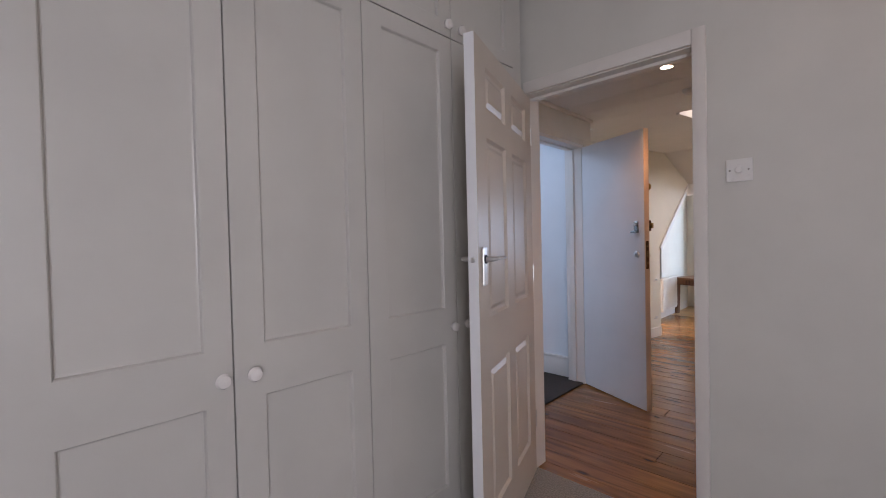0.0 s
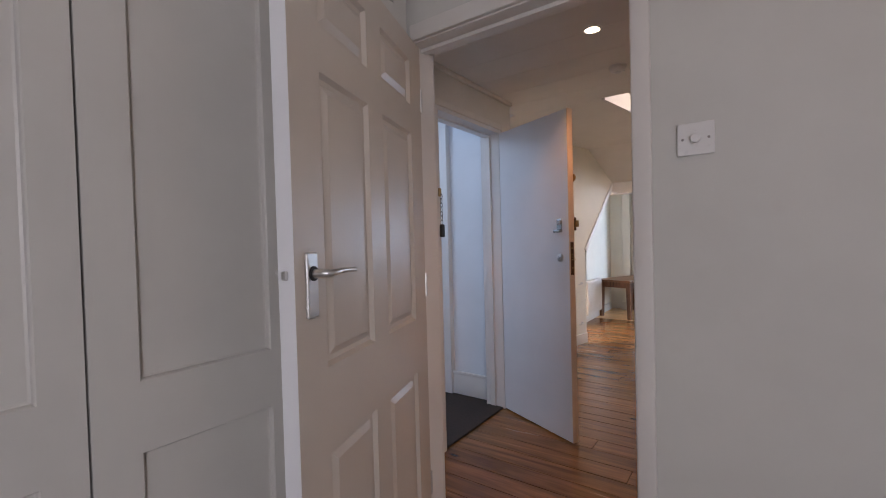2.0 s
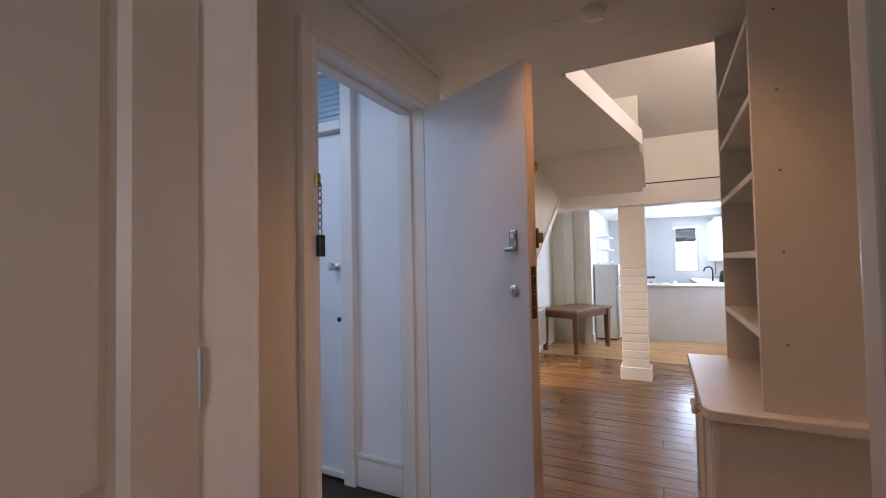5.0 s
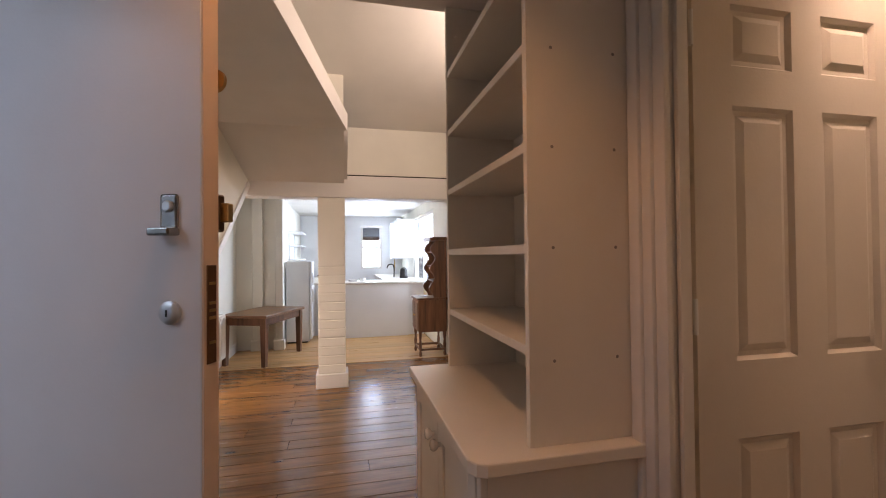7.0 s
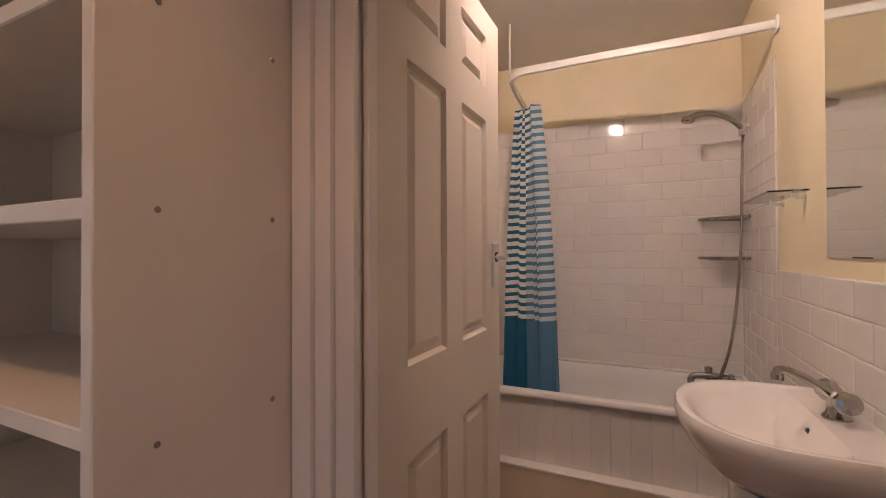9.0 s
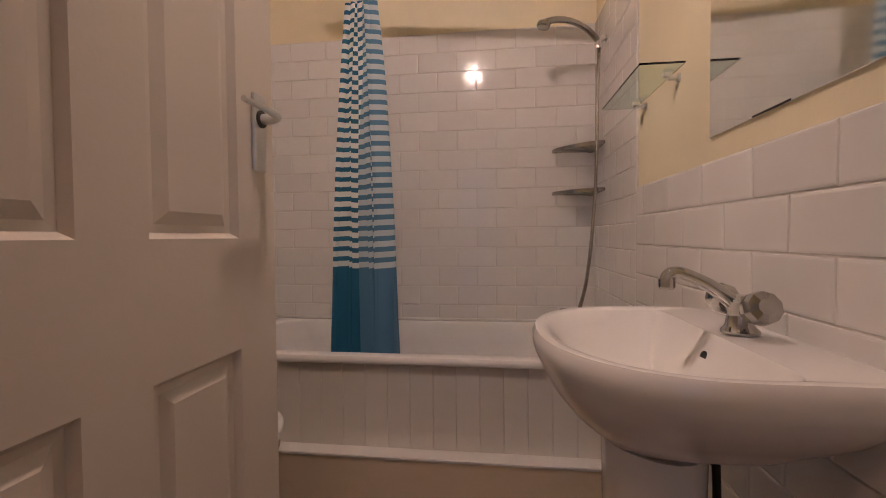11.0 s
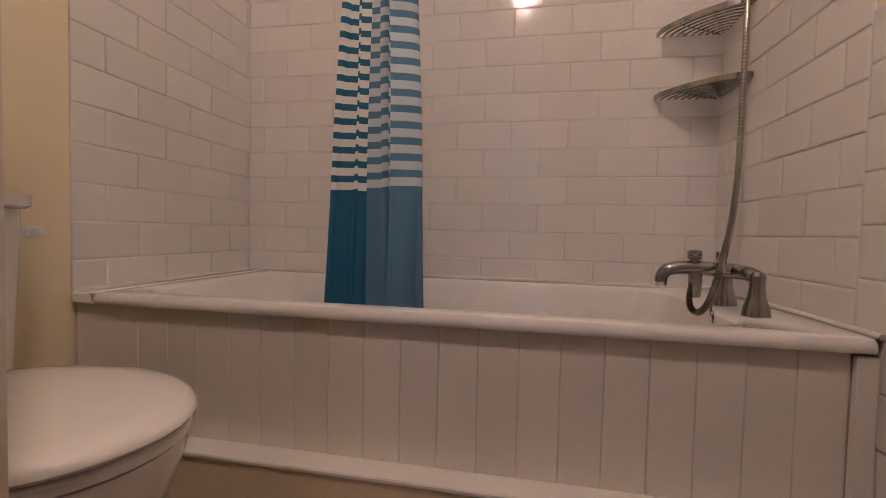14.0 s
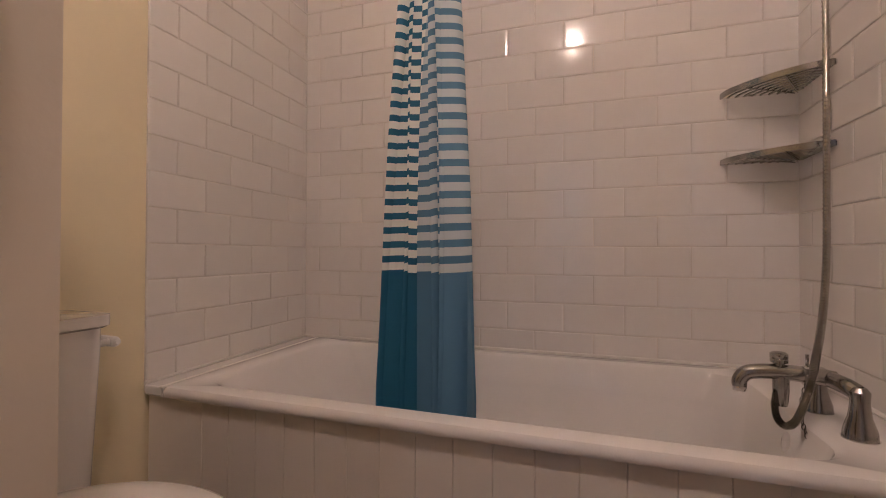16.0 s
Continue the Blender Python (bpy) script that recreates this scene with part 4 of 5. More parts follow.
def fridge():
    f = thing("fridge_freezer", "white upright fridge freezer with a rounded top", "fridge", pose(-1.45, 9.03, 0))
    part("cabinet", boxes((-0.165, 0.165, -0.24, 0.24, 0.02, 1.19), bevel=0.018, seg=3), M["fridge"], f)
    part("freezer_door", boxes((0.168, 0.205, -0.24, 0.24, 0.83, 1.185), bevel=0.012, seg=3), M["fridge"], f)
    part("fridge_door", boxes((0.168, 0.205, -0.24, 0.24, 0.05, 0.815), bevel=0.012, seg=3), M["fridge"], f)
    part("handle", boxes((0.205, 0.225, -0.22, -0.195, 0.86, 1.02), bevel=0.004), M["plastic"], f)
    part("handle", boxes((0.205, 0.225, -0.22, -0.195, 0.58, 0.78), bevel=0.004), M["plastic"], f)
    part("foot", boxes((-0.14, 0.14, -0.2, 0.2, 0.0, 0.02)), M["black"], f)


fridge()
sh = thing("kitchen_shelves", "low open kitchen shelf unit beside the fridge", "shelf unit", pose(-1.40, 9.75, 0))
part("side", boxes((-0.22, 0.22, -0.40, -0.378, 0, 0.80)), M["unit"], sh)
part("side", boxes((-0.22, 0.22, 0.378, 0.40, 0, 0.80)), M["unit"], sh)
part("back", boxes((-0.24, -0.22, -0.40, 0.40, 0, 0.80)), M["leg"], sh)
for z in (0.08, 0.32, 0.55):
    part("shelf", boxes((-0.22, 0.22, -0.378, 0.378, z, z + 0.02)), M["unit"], sh)
part("worktop", boxes((-0.24, 0.25, -0.42, 1.4, 0.80, 0.84), bevel=0.004), M["worktop"], sh)
ws = thing("wall_shelves", "white wall shelves above the kitchen side", "shelf", pose(-1.65, 9.9, 1.2))
for z in (0.0, 0.22, 0.44):
    part("shelf", boxes((0, 0.2, -0.45, 0.45, z, z + 0.02)), M["unit"], ws)
for y in (-0.4, 0.4):
    part("bracket", boxes((0, 0.02, y, y + 0.02, -0.05, 0.46)), M["unit"], ws)

pn = thing("kitchen_peninsula", "white panelled kitchen peninsula with a pale worktop", "kitchen unit", pose(-0.3, 9.0, 0))
part("panel", boxes((-0.56, 0.50, 0, 0.022, 0.0, 0.815)), M["unit"], pn)
part("body", boxes((-0.55, 0.50, 0.022, 0.55, 0.0, 0.81)), M["unit"], pn)
part("worktop", boxes((-0.58, 0.76, -0.02, 0.60, 0.815, 0.85), bevel=0.004), M["worktop"], pn)
part("end_cabinet", boxes((0.50, 0.76, 0.05, 0.55, 0.0, 0.81)), M["unit"], pn)
for x, w, h in ((-0.35, 0.16, 0.03), (-0.20, 0.12, 0.05)):
    tr = thing("tray", "white china dish on the peninsula worktop", "dish", pose(-0.3 + x, 9.25, 0.85))
    part("dish", lathe([(w * 0.4, 0), (w * 0.5, h), (w * 0.47, h), (w * 0.37, 0.006)], None, 20), M["china"], tr)

ck = thing("cooker", "white slot-in cooker with a dark oven door", "cooker", pose(-1.02, 11.0, 0))
part("body", boxes((-0.25, 0.25, -0.28, 0.28, 0.03, 0.88), bevel=0.006), M["fridge"], ck)
part("oven_door", boxes((-0.23, 0.23, -0.305, -0.282, 0.35, 0.72), bevel=0.006), M["iron"], ck)
part("hob", boxes((-0.25, 0.25, -0.28, 0.28, 0.88, 0.905), bevel=0.004), M["iron"], ck)
for i in range(5):
    part("control_knob", lathe([(0.018, 0), (0.015, 0.02)], pose(-0.18 + i * 0.09, -0.28, 0.80, 90), 12), M["iron"], ck)
part("foot", boxes((-0.22, 0.22, -0.25, 0.25, 0.0, 0.03)), M["black"], ck)

for i, (y0, y1) in enumerate(((9.95, 10.45), (10.5, 11.1))):
    cu = thing("wall_cabinet", "white kitchen wall cabinet hung on the side wall", "cabinet", pose(0.47, y0, 1.22), "kitchen wall cabinets")
    part("body", boxes((-0.30, 0, 0, y1 - y0, 0, 0.70)), M["unit"], cu)
    part("door", boxes((-0.322, -0.303, 0.003, y1 - y0 - 0.003, 0.003, 0.697), bevel=0.003), M["unit"], cu)
bl = thing("boiler", "white wall-hung boiler beside the kitchen window", "boiler", pose(0.33, 11.45, 1.18))
part("case", boxes((-0.13, 0.13, -0.14, 0.14, 0, 0.72), bevel=0.015, seg=2), M["fridge"], bl)
part("pipe", tube([(-0.04, 0.05, 0), (-0.04, 0.05, -0.25)], 0.011, 8), M["brass"], bl)
bs = thing("base_cabinet", "white kitchen base cabinet under the side worktop", "cabinet", pose(0.17, 10.6, 0))
part("body", boxes((-0.28, 0.29, -0.95, 0.95, 0.08, 0.82)), M["unit"], bs)
part("plinth", boxes((-0.24, 0.29, -0.95, 0.95, 0.0, 0.08)), M["iron"], bs)
part("worktop", boxes((-0.31, 0.29, -0.96, 0.98, 0.82, 0.855), bevel=0.004), M["worktop"], bs)
tp = thing("kitchen_tap", "black curved mixer tap on the worktop", "tap", pose(0.12, 10.2, 0.855))
part("spout", tube(smooth_path([(0, 0, 0), (0, 0, 0.18), (-0.03, 0, 0.24), (-0.10, 0, 0.23), (-0.13, 0, 0.17)], 5), 0.012, 10), M["iron"], tp)
kt = thing("kettle", "dark kettle standing on the side worktop", "kettle", pose(0.25, 9.85, 0.855))
part("body", lathe([(0.07, 0), (0.075, 0.02), (0.06, 0.16), (0.03, 0.19)], None, 20), M["iron"], kt)
part("handle", tube(smooth_path([(0, -0.05, 0.17), (0, -0.12, 0.15), (0, -0.12, 0.07), (0, -0.07, 0.04)], 5), 0.009, 8), M["iron"], kt)

kw = thing("window_kitchen", "small kitchen window with a half-lowered blind", "window", pose(-0.195, 11.65, 0.98))
kw["kind"] = "structure"
part("window_frame", boxes((-0.225, -0.18, -0.03, 0.03, 0, 0.92), (0.18, 0.225, -0.03, 0.03, 0, 0.92), (-0.18, 0.18, -0.03, 0.03, 0, 0.04), (-0.18, 0.18, -0.03, 0.03, 0.88, 0.92), (-0.18, 0.18, -0.02, 0.02, 0.44, 0.47)), M["gloss"], kw)
part("pane", boxes((-0.18, 0.18, -0.003, 0.003, 0.04, 0.88)), M["glass"], kw).visible_shadow = False
for i in range(7):
    part("slat", boxes((-0.175, 0.175, -0.045, -0.028, 0.62 + i * 0.036, 0.623 + i * 0.036)), M["iron"], kw)
sw = thing("window_side", "tall white kitchen side window", "window", pose(0.52, 9.22, 0.8))
sw["kind"] = "structure"
part("window_frame", boxes((-0.03, 0.03, -0.87, -0.81, 0, 1.13), (-0.03, 0.03, 0.81, 0.87, 0, 1.13), (-0.03, 0.03, -0.81, 0.81, 0, 0.05), (-0.03, 0.03, -0.81, 0.81, 1.08, 1.13), (-0.03, 0.03, -0.02, 0.02, 0.05, 1.08)), M["gloss"], sw)
part("pane", boxes((-0.003, 0.003, -0.81, 0.81, 0.05, 1.08)), M["glass"], sw).visible_shadow = False
lw = thing("window_living", "white-framed living room window", "window", pose(-4.05, 5.2, 0.9))
lw["kind"] = "structure"
part("window_frame", boxes((-0.03, 0.03, -0.6, -0.54, 0, 1.2), (-0.03, 0.03, 0.54, 0.6, 0, 1.2), (-0.03, 0.03, -0.54, 0.54, 0, 0.05), (-0.03, 0.03, -0.54, 0.54, 1.15, 1.2)), M["gloss"], lw)
part("pane", boxes((-0.003, 0.003, -0.54, 0.54, 0.05, 1.15)), M["glass"], lw).visible_shadow = False


def dresser():
    d = thing("dresser", "dark oak dresser with scalloped open shelves on a cupboard base", "dresser", pose(0.255, 7.70, 0, 0, 0, -90))
    part("cupboard", boxes((-0.20, 0.20, -0.16, 0.20, 0.30, 0.70), bevel=0.006), M["dresser"], d)
    part("cupboard_top", boxes((-0.225, 0.215, -0.18, 0.21, 0.70, 0.725), bevel=0.006, seg=2), M["dresser"], d)
    for x in (-0.20, 0.005):
        dr = part("cupboard_door", boxes((x + 0.01, x + 0.185, -0.172, -0.16, 0.33, 0.67), bevel=0.004), M["dresser"], d)
        part("knob", lathe([(0.006, 0), (0.011, 0.012), (0.004, 0.02)], pose(x + (0.165 if x < 0 else 0.03), -0.172, 0.5, 90), 10), M["brass"], dr)
    for x in (-0.175, 0.175):
        for y in (-0.135, 0.175):
            part("leg", lathe([(0.014, 0.0), (0.02, 0.03), (0.013, 0.06), (0.02, 0.14), (0.013, 0.2), (0.02, 0.27), (0.02, 0.30)], pose(x, y, 0), 10), M["dresser"], d)
    for r in ((-0.175, 0.175, -0.145, -0.125, 0.07, 0.095), (-0.175, 0.175, 0.165, 0.185, 0.07, 0.095), (-0.185, -0.165, -0.135, 0.175, 0.07, 0.095), (0.165, 0.185, -0.135, 0.175, 0.07, 0.095)):
        part("stretcher", boxes(r), M["dresser"], d)
    prof = [(0.20, 0.725), (0.20, 1.46), (0.0, 1.46)]
    for k in range(25):
        u = k / 24
        prof.append((0.035 + 0.035 * math.cos(u * 6 * math.pi) - 0.05 * u * 0.6, 1.46 - u * 0.735))
    for x in (-0.20, 0.182):
        part("shelf_side", prism(prof, "x", x, x + 0.018), M["dresser"], d)
    part("back", boxes((-0.182, 0.182, 0.185, 0.20, 0.725, 1.44)), M["dresser"], d)
    for z in (0.93, 1.11, 1.29):
        part("shelf", boxes((-0.182, 0.182, 0.03, 0.185, z, z + 0.015)), M["dresser"], d)
    part("cornice", boxes((-0.225, 0.225, -0.01, 0.205, 1.44, 1.485), bevel=0.01, seg=2), M["dresser"], d)


dresser()
ra = thing("radiator", "low white panel radiator under the sloping ceiling", "radiator", pose(-2.2, 7.22, 0.12, 0, 0, 90))
part("panel", boxes((-0.35, 0.35, -0.09, -0.02, 0, 0.5), bevel=0.01, seg=2), M["gloss"], ra)
for i in range(12):
    part("rib", boxes((-0.33 + i * 0.057, -0.30 + i * 0.057, -0.096, -0.09, 0.03, 0.47), bevel=0.003), M["gloss"], ra)
part("bracket", boxes((-0.3, -0.27, -0.02, 0.0, 0.0, 0.4)), M["gloss"], ra)


# ---- bathroom things ----
def rrect(x0, x1, y0, y1, r, z, n=6):
    out = []
    for cx, cy, a0 in ((x1 - r, y1 - r, 0), (x0 + r, y1 - r, 90), (x0 + r, y0 + r, 180), (x1 - r, y0 + r, 270)):
        for k in range(n + 1):
            a = radians(a0 + 90 * k / n)
            out.append((cx + r * math.cos(a), cy + r * math.sin(a), z))
    return out


def bath():
    b = thing("bathtub", "white enamel bath boxed in with painted boards", "bath", pose(0, 0, BF))
    R = 0.645
    Y0, Y1, X0, X1 = 2.214, 3.885, 1.425, 2.14
    rings = [rrect(X0 + 0.03, X1, Y0, Y1, 0.012, R - 0.030), rrect(X0 + 0.003, X1, Y0, Y1, 0.012, R - 0.028), rrect(X0, X1, Y0, Y1, 0.014, R - 0.022), rrect(X0, X1, Y0, Y1, 0.016, R - 0.010), rrect(X0 + 0.006, X1, Y0, Y1, 0.02, R - 0.002), rrect(X0 + 0.016, X1 - 0.01, Y0 + 0.01, Y1 - 0.01, 0.03, R),
             rrect(X0 + 0.055, X1 - 0.045, Y0 + 0.155, Y1 - 0.06, 0.10, R - 0.001), rrect(X0 + 0.066, X1 - 0.055, Y0 + 0.17, Y1 - 0.075, 0.10, R - 0.012), rrect(X0 + 0.085, X1 - 0.07, Y0 + 0.19, Y1 - 0.11, 0.11, R - 0.10), rrect(X0 + 0.125, X1 - 0.095, Y0 + 0.215, Y1 - 0.22, 0.12, R - 0.30), rrect(X0 + 0.17, X1 - 0.14, Y0 + 0.26, Y1 - 0.30, 0.12, R - 0.375), rrect(X0 + 0.24, X1 - 0.21, Y0 + 0.34, Y1 - 0.40, 0.10, R - 0.39)]
    part("tub", loft(rings, False, True), M["enamel"], b)
    part("filler_ledge", boxes((1.432, 2.14, Y1 + 0.003, 3.952, R - 0.03, R - 0.003), bevel=0.004, seg=2), M["enamel"], b, "white ledge between the bath and the wall")
    part("ledge_joint", boxes((1.425, 2.13, Y1 - 0.004, Y1 + 0.006, R - 0.006, R + 0.001), bevel=0.002), M["seal"], b)
    part("sealant", tube([(2.138, 2.22, R + 0.003), (2.138, 3.95, R + 0.003)], 0.006, 8), M["seal"], b)
    part("sealant", tube([(1.43, 2.212, R + 0.003), (2.138, 2.212, R + 0.003)], 0.006, 8), M["seal"], b)
    part("sealant", tube([(1.435, 3.952, R), (2.138, 3.952, R)], 0.006, 8), M["seal"], b)
    me = None
    for i in range(18):
        y = 2.2465 + i * 0.0845
        if me is None:
            me = finish(boxes((-0.004, 0.008, 0.0004, 0.0841, 0.30, R - 0.030), bevel=0.0015), "board", M["panel"], False)
        o = new("board", me)
        o.parent = b
        o.matrix_basis = pose(1.450, y, 0)
    part("panel_backing", boxes((1.4522, 1.462, 2.214, 3.95, 0.0, R - 0.045)), M["boardgap"], b)
    part("end_panel", boxes((1.447, 1.458, 3.769, 3.955, 0.0, R - 0.03), bevel=0.002), M["panel"], b)
    part("plinth", boxes((1.385, 1.445, 2.214, 3.62, 0.0, 0.292), bevel=0.002), M["plinth"], b, "cream painted plinth below the boards")
    part("plinth_cap", boxes((1.380, 1.449, 2.214, 3.62, 0.292, 0.304), bevel=0.003), M["gloss"], b)
    part("corner_bead", boxes((1.432, 1.448, 2.210, 2.2455, 0.30, R - 0.034), bevel=0.003), M["gloss"], b)
    part("overflow", lathe([(0.03, 0), (0.03, 0.004), (0.012, 0.008)], pose(1.74, 2.392, R - 0.075, -80)), M["chrome"], b)
    return b


bath()


def curtain():
    top = [(1.955, 3.385), (1.865, 3.25)]
    bot = [(1.875, 3.462), (1.700, 3.125)]
    z0, z1, zb = 0.40, 2.085, 0.842
    cols, rows = 120, 60
    bm = bmesh.new()
    uv = bm.loops.layers.uv.new("UVMap")
    grid = []
    for r in range(rows + 1):
        v = r / rows
        z = z1 + (z0 - z1) * v
        s = min(1, v * 1.05) ** 0.9
        row = []
        a = Vector(top[0]).lerp(Vector(bot[0]), s)
        b = Vector(top[1]).lerp(Vector(bot[1]), s)
        d = (b - a).normalized()
        nrm = Vector((-d.y, d.x))
        for c in range(cols + 1):
            u = c / cols
            w = u + 0.022 * math.sin(u * 19 + 1.3) + 0.012 * math.sin(7 * v + u * 11)
            amp = (0.030 + 0.022 * v) * (1 + 0.45 * math.sin(u * 5.1 + 2.0)) + 0.006 * math.sin(5 * v + u * 8)
            ph = 2 * math.pi * 5.3 * (u + 0.05 * math.sin(5 * u + 2.5 * v))
            p = a.lerp(b, min(1, max(0, w))) + nrm * amp * math.sin(ph) + d * 0.012 * math.sin(2 * ph + 0.7)
            droop = (0.012 * math.sin(ph * 0.5 + 1) + 0.006 * math.sin(ph + 2.0)) * (1 - v) ** 0.7
            row.append((bm.verts.new((p.x, p.y, z)), z - zb + droop))
        grid.append(row)
    for r in range(rows):
        for c in range(cols):
            q = [grid[r][c], grid[r][c + 1], grid[r + 1][c + 1], grid[r + 1][c]]
            f = bm.faces.new([k[0] for k in q])
            for lp, k in zip(f.loops, q):
                lp[uv].uv = (c / cols, k[1])
    th = thing("shower_curtain", "teal and white striped shower curtain gathered inside the bath", "shower curtain", pose(0, 0, 0))
    cl = part("cloth", bm, M["curtain"], th, smooth=True)
    so = cl.modifiers.new("thickness", "SOLIDIFY")
    so.thickness = 0.0015
    for i in range(6):
        c = Vector(top[0]).lerp(Vector(top[1]), (i + 0.5) / 6)
        part("hook", tube([(c.x, c.y, 2.05), (c.x + 0.004, c.y, 2.10), (c.x, c.y + 0.004, 2.135)], 0.002, 6), M["plastic"], th)


curtain()


def curtain_rail():
    r = thing("curtain_rail", "white bent shower rail hung from the ceiling", "shower rail", pose(0, 0, 0))
    path = [(1.47, 2.206, 2.13), (1.50, 2.5, 2.14), (1.54, 2.9, 2.16), (1.57, 3.15, 2.17)] + [(1.575 + 0.13 * (1 - math.cos(a)), 3.24 + 0.12 * math.sin(a), 2.172) for a in (0, 0.4, 0.8, 1.2, 1.5708)] + [(1.85, 3.372, 2.165), (2.143, 3.385, 2.155)]
    pts = smooth_path(path, 4)
    bm = bmesh.new()
    rings = []
    for i, p in enumerate(pts):
        d = (pts[min(i + 1, len(pts) - 1)] - pts[max(i - 1, 0)])
        d.z = 0
        d.normalize()
        n = Vector((-d.y, d.x, 0))
        rings.append([p + n * a + Vector((0, 0, b)) for a, b in ((-0.008, -0.017), (0.008, -0.017), (0.010, -0.012), (0.010, 0.012), (0.008, 0.017), (-0.008, 0.017), (-0.010, 0.012), (-0.010, -0.012))])
    loft(rings, True, True, bm)
    part("rail", bm, M["plastic"], r)
    part("wall_flange", boxes((1.445, 1.495, 2.2005, 2.212, 2.10, 2.16), bevel=0.004), M["plastic"], r)
    part("wall_flange", boxes((2.135, 2.1435, 3.36, 3.41, 2.125, 2.185), bevel=0.003), M["plastic"], r)
    part("hanger", tube([(1.60, 3.34, 2.18), (1.60, 3.34, 2.4495)], 0.006, 10), M["plastic"], r)
    part("joint", boxes((1.497, 1.52, 2.56, 2.566, 2.125, 2.163)), M["plastic"], r)


curtain_rail()


def shower():
    s = thing("shower_set", "chrome bath mixer tap with shower hose and wall-held handset", "shower", pose(0.004, -0.022, 0.560))
    pivot = Matrix.Translation((1.684, 2.357, 0.002)) @ Matrix.Scale(0.85, 4) @ Matrix.Translation((-1.684, -2.345, 0))

    def tap(name, bm, material, parent):
        bm.transform(pivot)
        return part(name, bm, material, parent)

    for x in (1.592, 1.772):
        ft = tap("tap_foot", lathe([(0.032, -0.019), (0.030, 0.0), (0.021, 0.03), (0.0175, 0.06), (0.019, 0.085), (0.012, 0.095)], pose(x, 2.335, 0), 22), M["oldchrome"], s)
        tap("washer", lathe([(0.034, -0.0205), (0.034, -0.018)], pose(x, 2.335, 0), 22), M["chrome"], ft)
    tap("bar", tube(smooth_path([(1.60, 2.335, 0.080), (1.62, 2.345, 0.088), (1.68, 2.35, 0.088), (1.765, 2.335, 0.080)], 6), 0.0195, 16), M["oldchrome"], s)
    bodypts = smooth_path([(1.68, 2.34, 0.088), (1.685, 2.40, 0.093), (1.69, 2.46, 0.095), (1.695, 2.515, 0.088), (1.697, 2.535, 0.068), (1.697, 2.537, 0.05)], 6)
    sp = tap("spout", tube(bodypts, lambda u: 0.021 - 0.004 * u, 16), M["oldchrome"], s)
    tap("aerator", lathe([(0.0155, 0), (0.0165, 0.008), (0.015, 0.016)], pose(1.697, 2.537, 0.038), 18), M["chrome"], sp)
    kn = tap("diverter_knob", lathe([(0.012, 0), (0.012, 0.012), (0.019, 0.014), (0.0195, 0.022), (0.018, 0.024), (0.0195, 0.026), (0.0195, 0.036), (0.014, 0.040)], pose(1.69, 2.452, 0.105), 22), M["oldchrome"], s)
    tap("lever_pin", tube([(1.70, 2.388, 0.10), (1.70, 2.388, 0.142)], 0.0055, 10), M["chrome"], s)
    tap("collar", lathe([(0.024, 0), (0.024, 0.010)], pose(1.684, 2.395, 0.092, -90), 20), M["chrome"], s)
    tap("hose_outlet", lathe([(0.014, -0.075), (0.016, -0.06), (0.018, -0.03), (0.018, 0.0)], pose(1.69, 2.448, 0.085), 18), M["oldchrome"], s)
    hz = [(1.686, 2.452, 0.045), (1.683, 2.458, 0.015), (1.672, 2.458, -0.012), (1.655, 2.450, -0.022), (1.638, 2.439, -0.006), (1.632, 2.427, 0.031), (1.636, 2.413, 0.075), (1.660, 2.395, 0.120), (1.690, 2.374, 0.169), (1.720, 2.354, 0.233), (1.760, 2.331, 0.341), (1.810, 2.308, 0.485), (1.850, 2.290, 0.635), (1.875, 2.279, 0.80), (1.885, 2.275, 1.0), (1.895, 2.268, 1.18), (1.90, 2.265, 1.245)]
    base = smooth_path(hz, 30)
    part("hose", tube(base, 0.0082, 10, ridges=0.002), M["hose"], s, "ribbed metal shower hose")
    br = part("wall_bracket", lathe([(0.027, 0), (0.027, 0.006), (0.016, 0.012), (0.011, 0.03), (0.011, 0.045)], pose(1.915, 2.207, 1.285, -90), 20), M["chrome"], s)
    part("holder", tube(smooth_path([(1.912, 2.245, 1.288), (1.905, 2.262, 1.285), (1.90, 2.27, 1.26), (1.90, 2.268, 1.235)], 5), lambda u: 0.012 + 0.004 * u, 14), M["chrome"], br)
    hp = smooth_path([(1.90, 2.268, 1.24), (1.898, 2.275, 1.275), (1.885, 2.33, 1.325), (1.87, 2.40, 1.352), (1.855, 2.46, 1.352), (1.845, 2.50, 1.34)], 6)
    hs = part("handset", tube(hp, lambda u: 0.0125 + 0.004 * max(0, u - 0.5), 14), M["oldchrome"], s)
    part("spray_face", lathe([(0.026, 0), (0.030, 0.006), (0.028, 0.02), (0.016, 0.03)], pose(1.842, 2.512, 1.315, 12, 0, 0), 22), M["oldchrome"], hs)
    for i in range(12):
        a = i / 11
        ring = [Vector((0.0035 * math.cos(q), 0, 0.0065 * math.sin(q))) for q in [k * math.pi / 4 for k in range(9)]]
        part("chain_link", tube(ring, 0.001, 5), M["iron"], s, m=pose(1.672 - 0.012 * math.sin(a * 2.2), 2.408 + 0.012 * math.sin(a * 3), 0.06 - a * 0.10, 0, 0, 90 * (i % 2)))


shower()


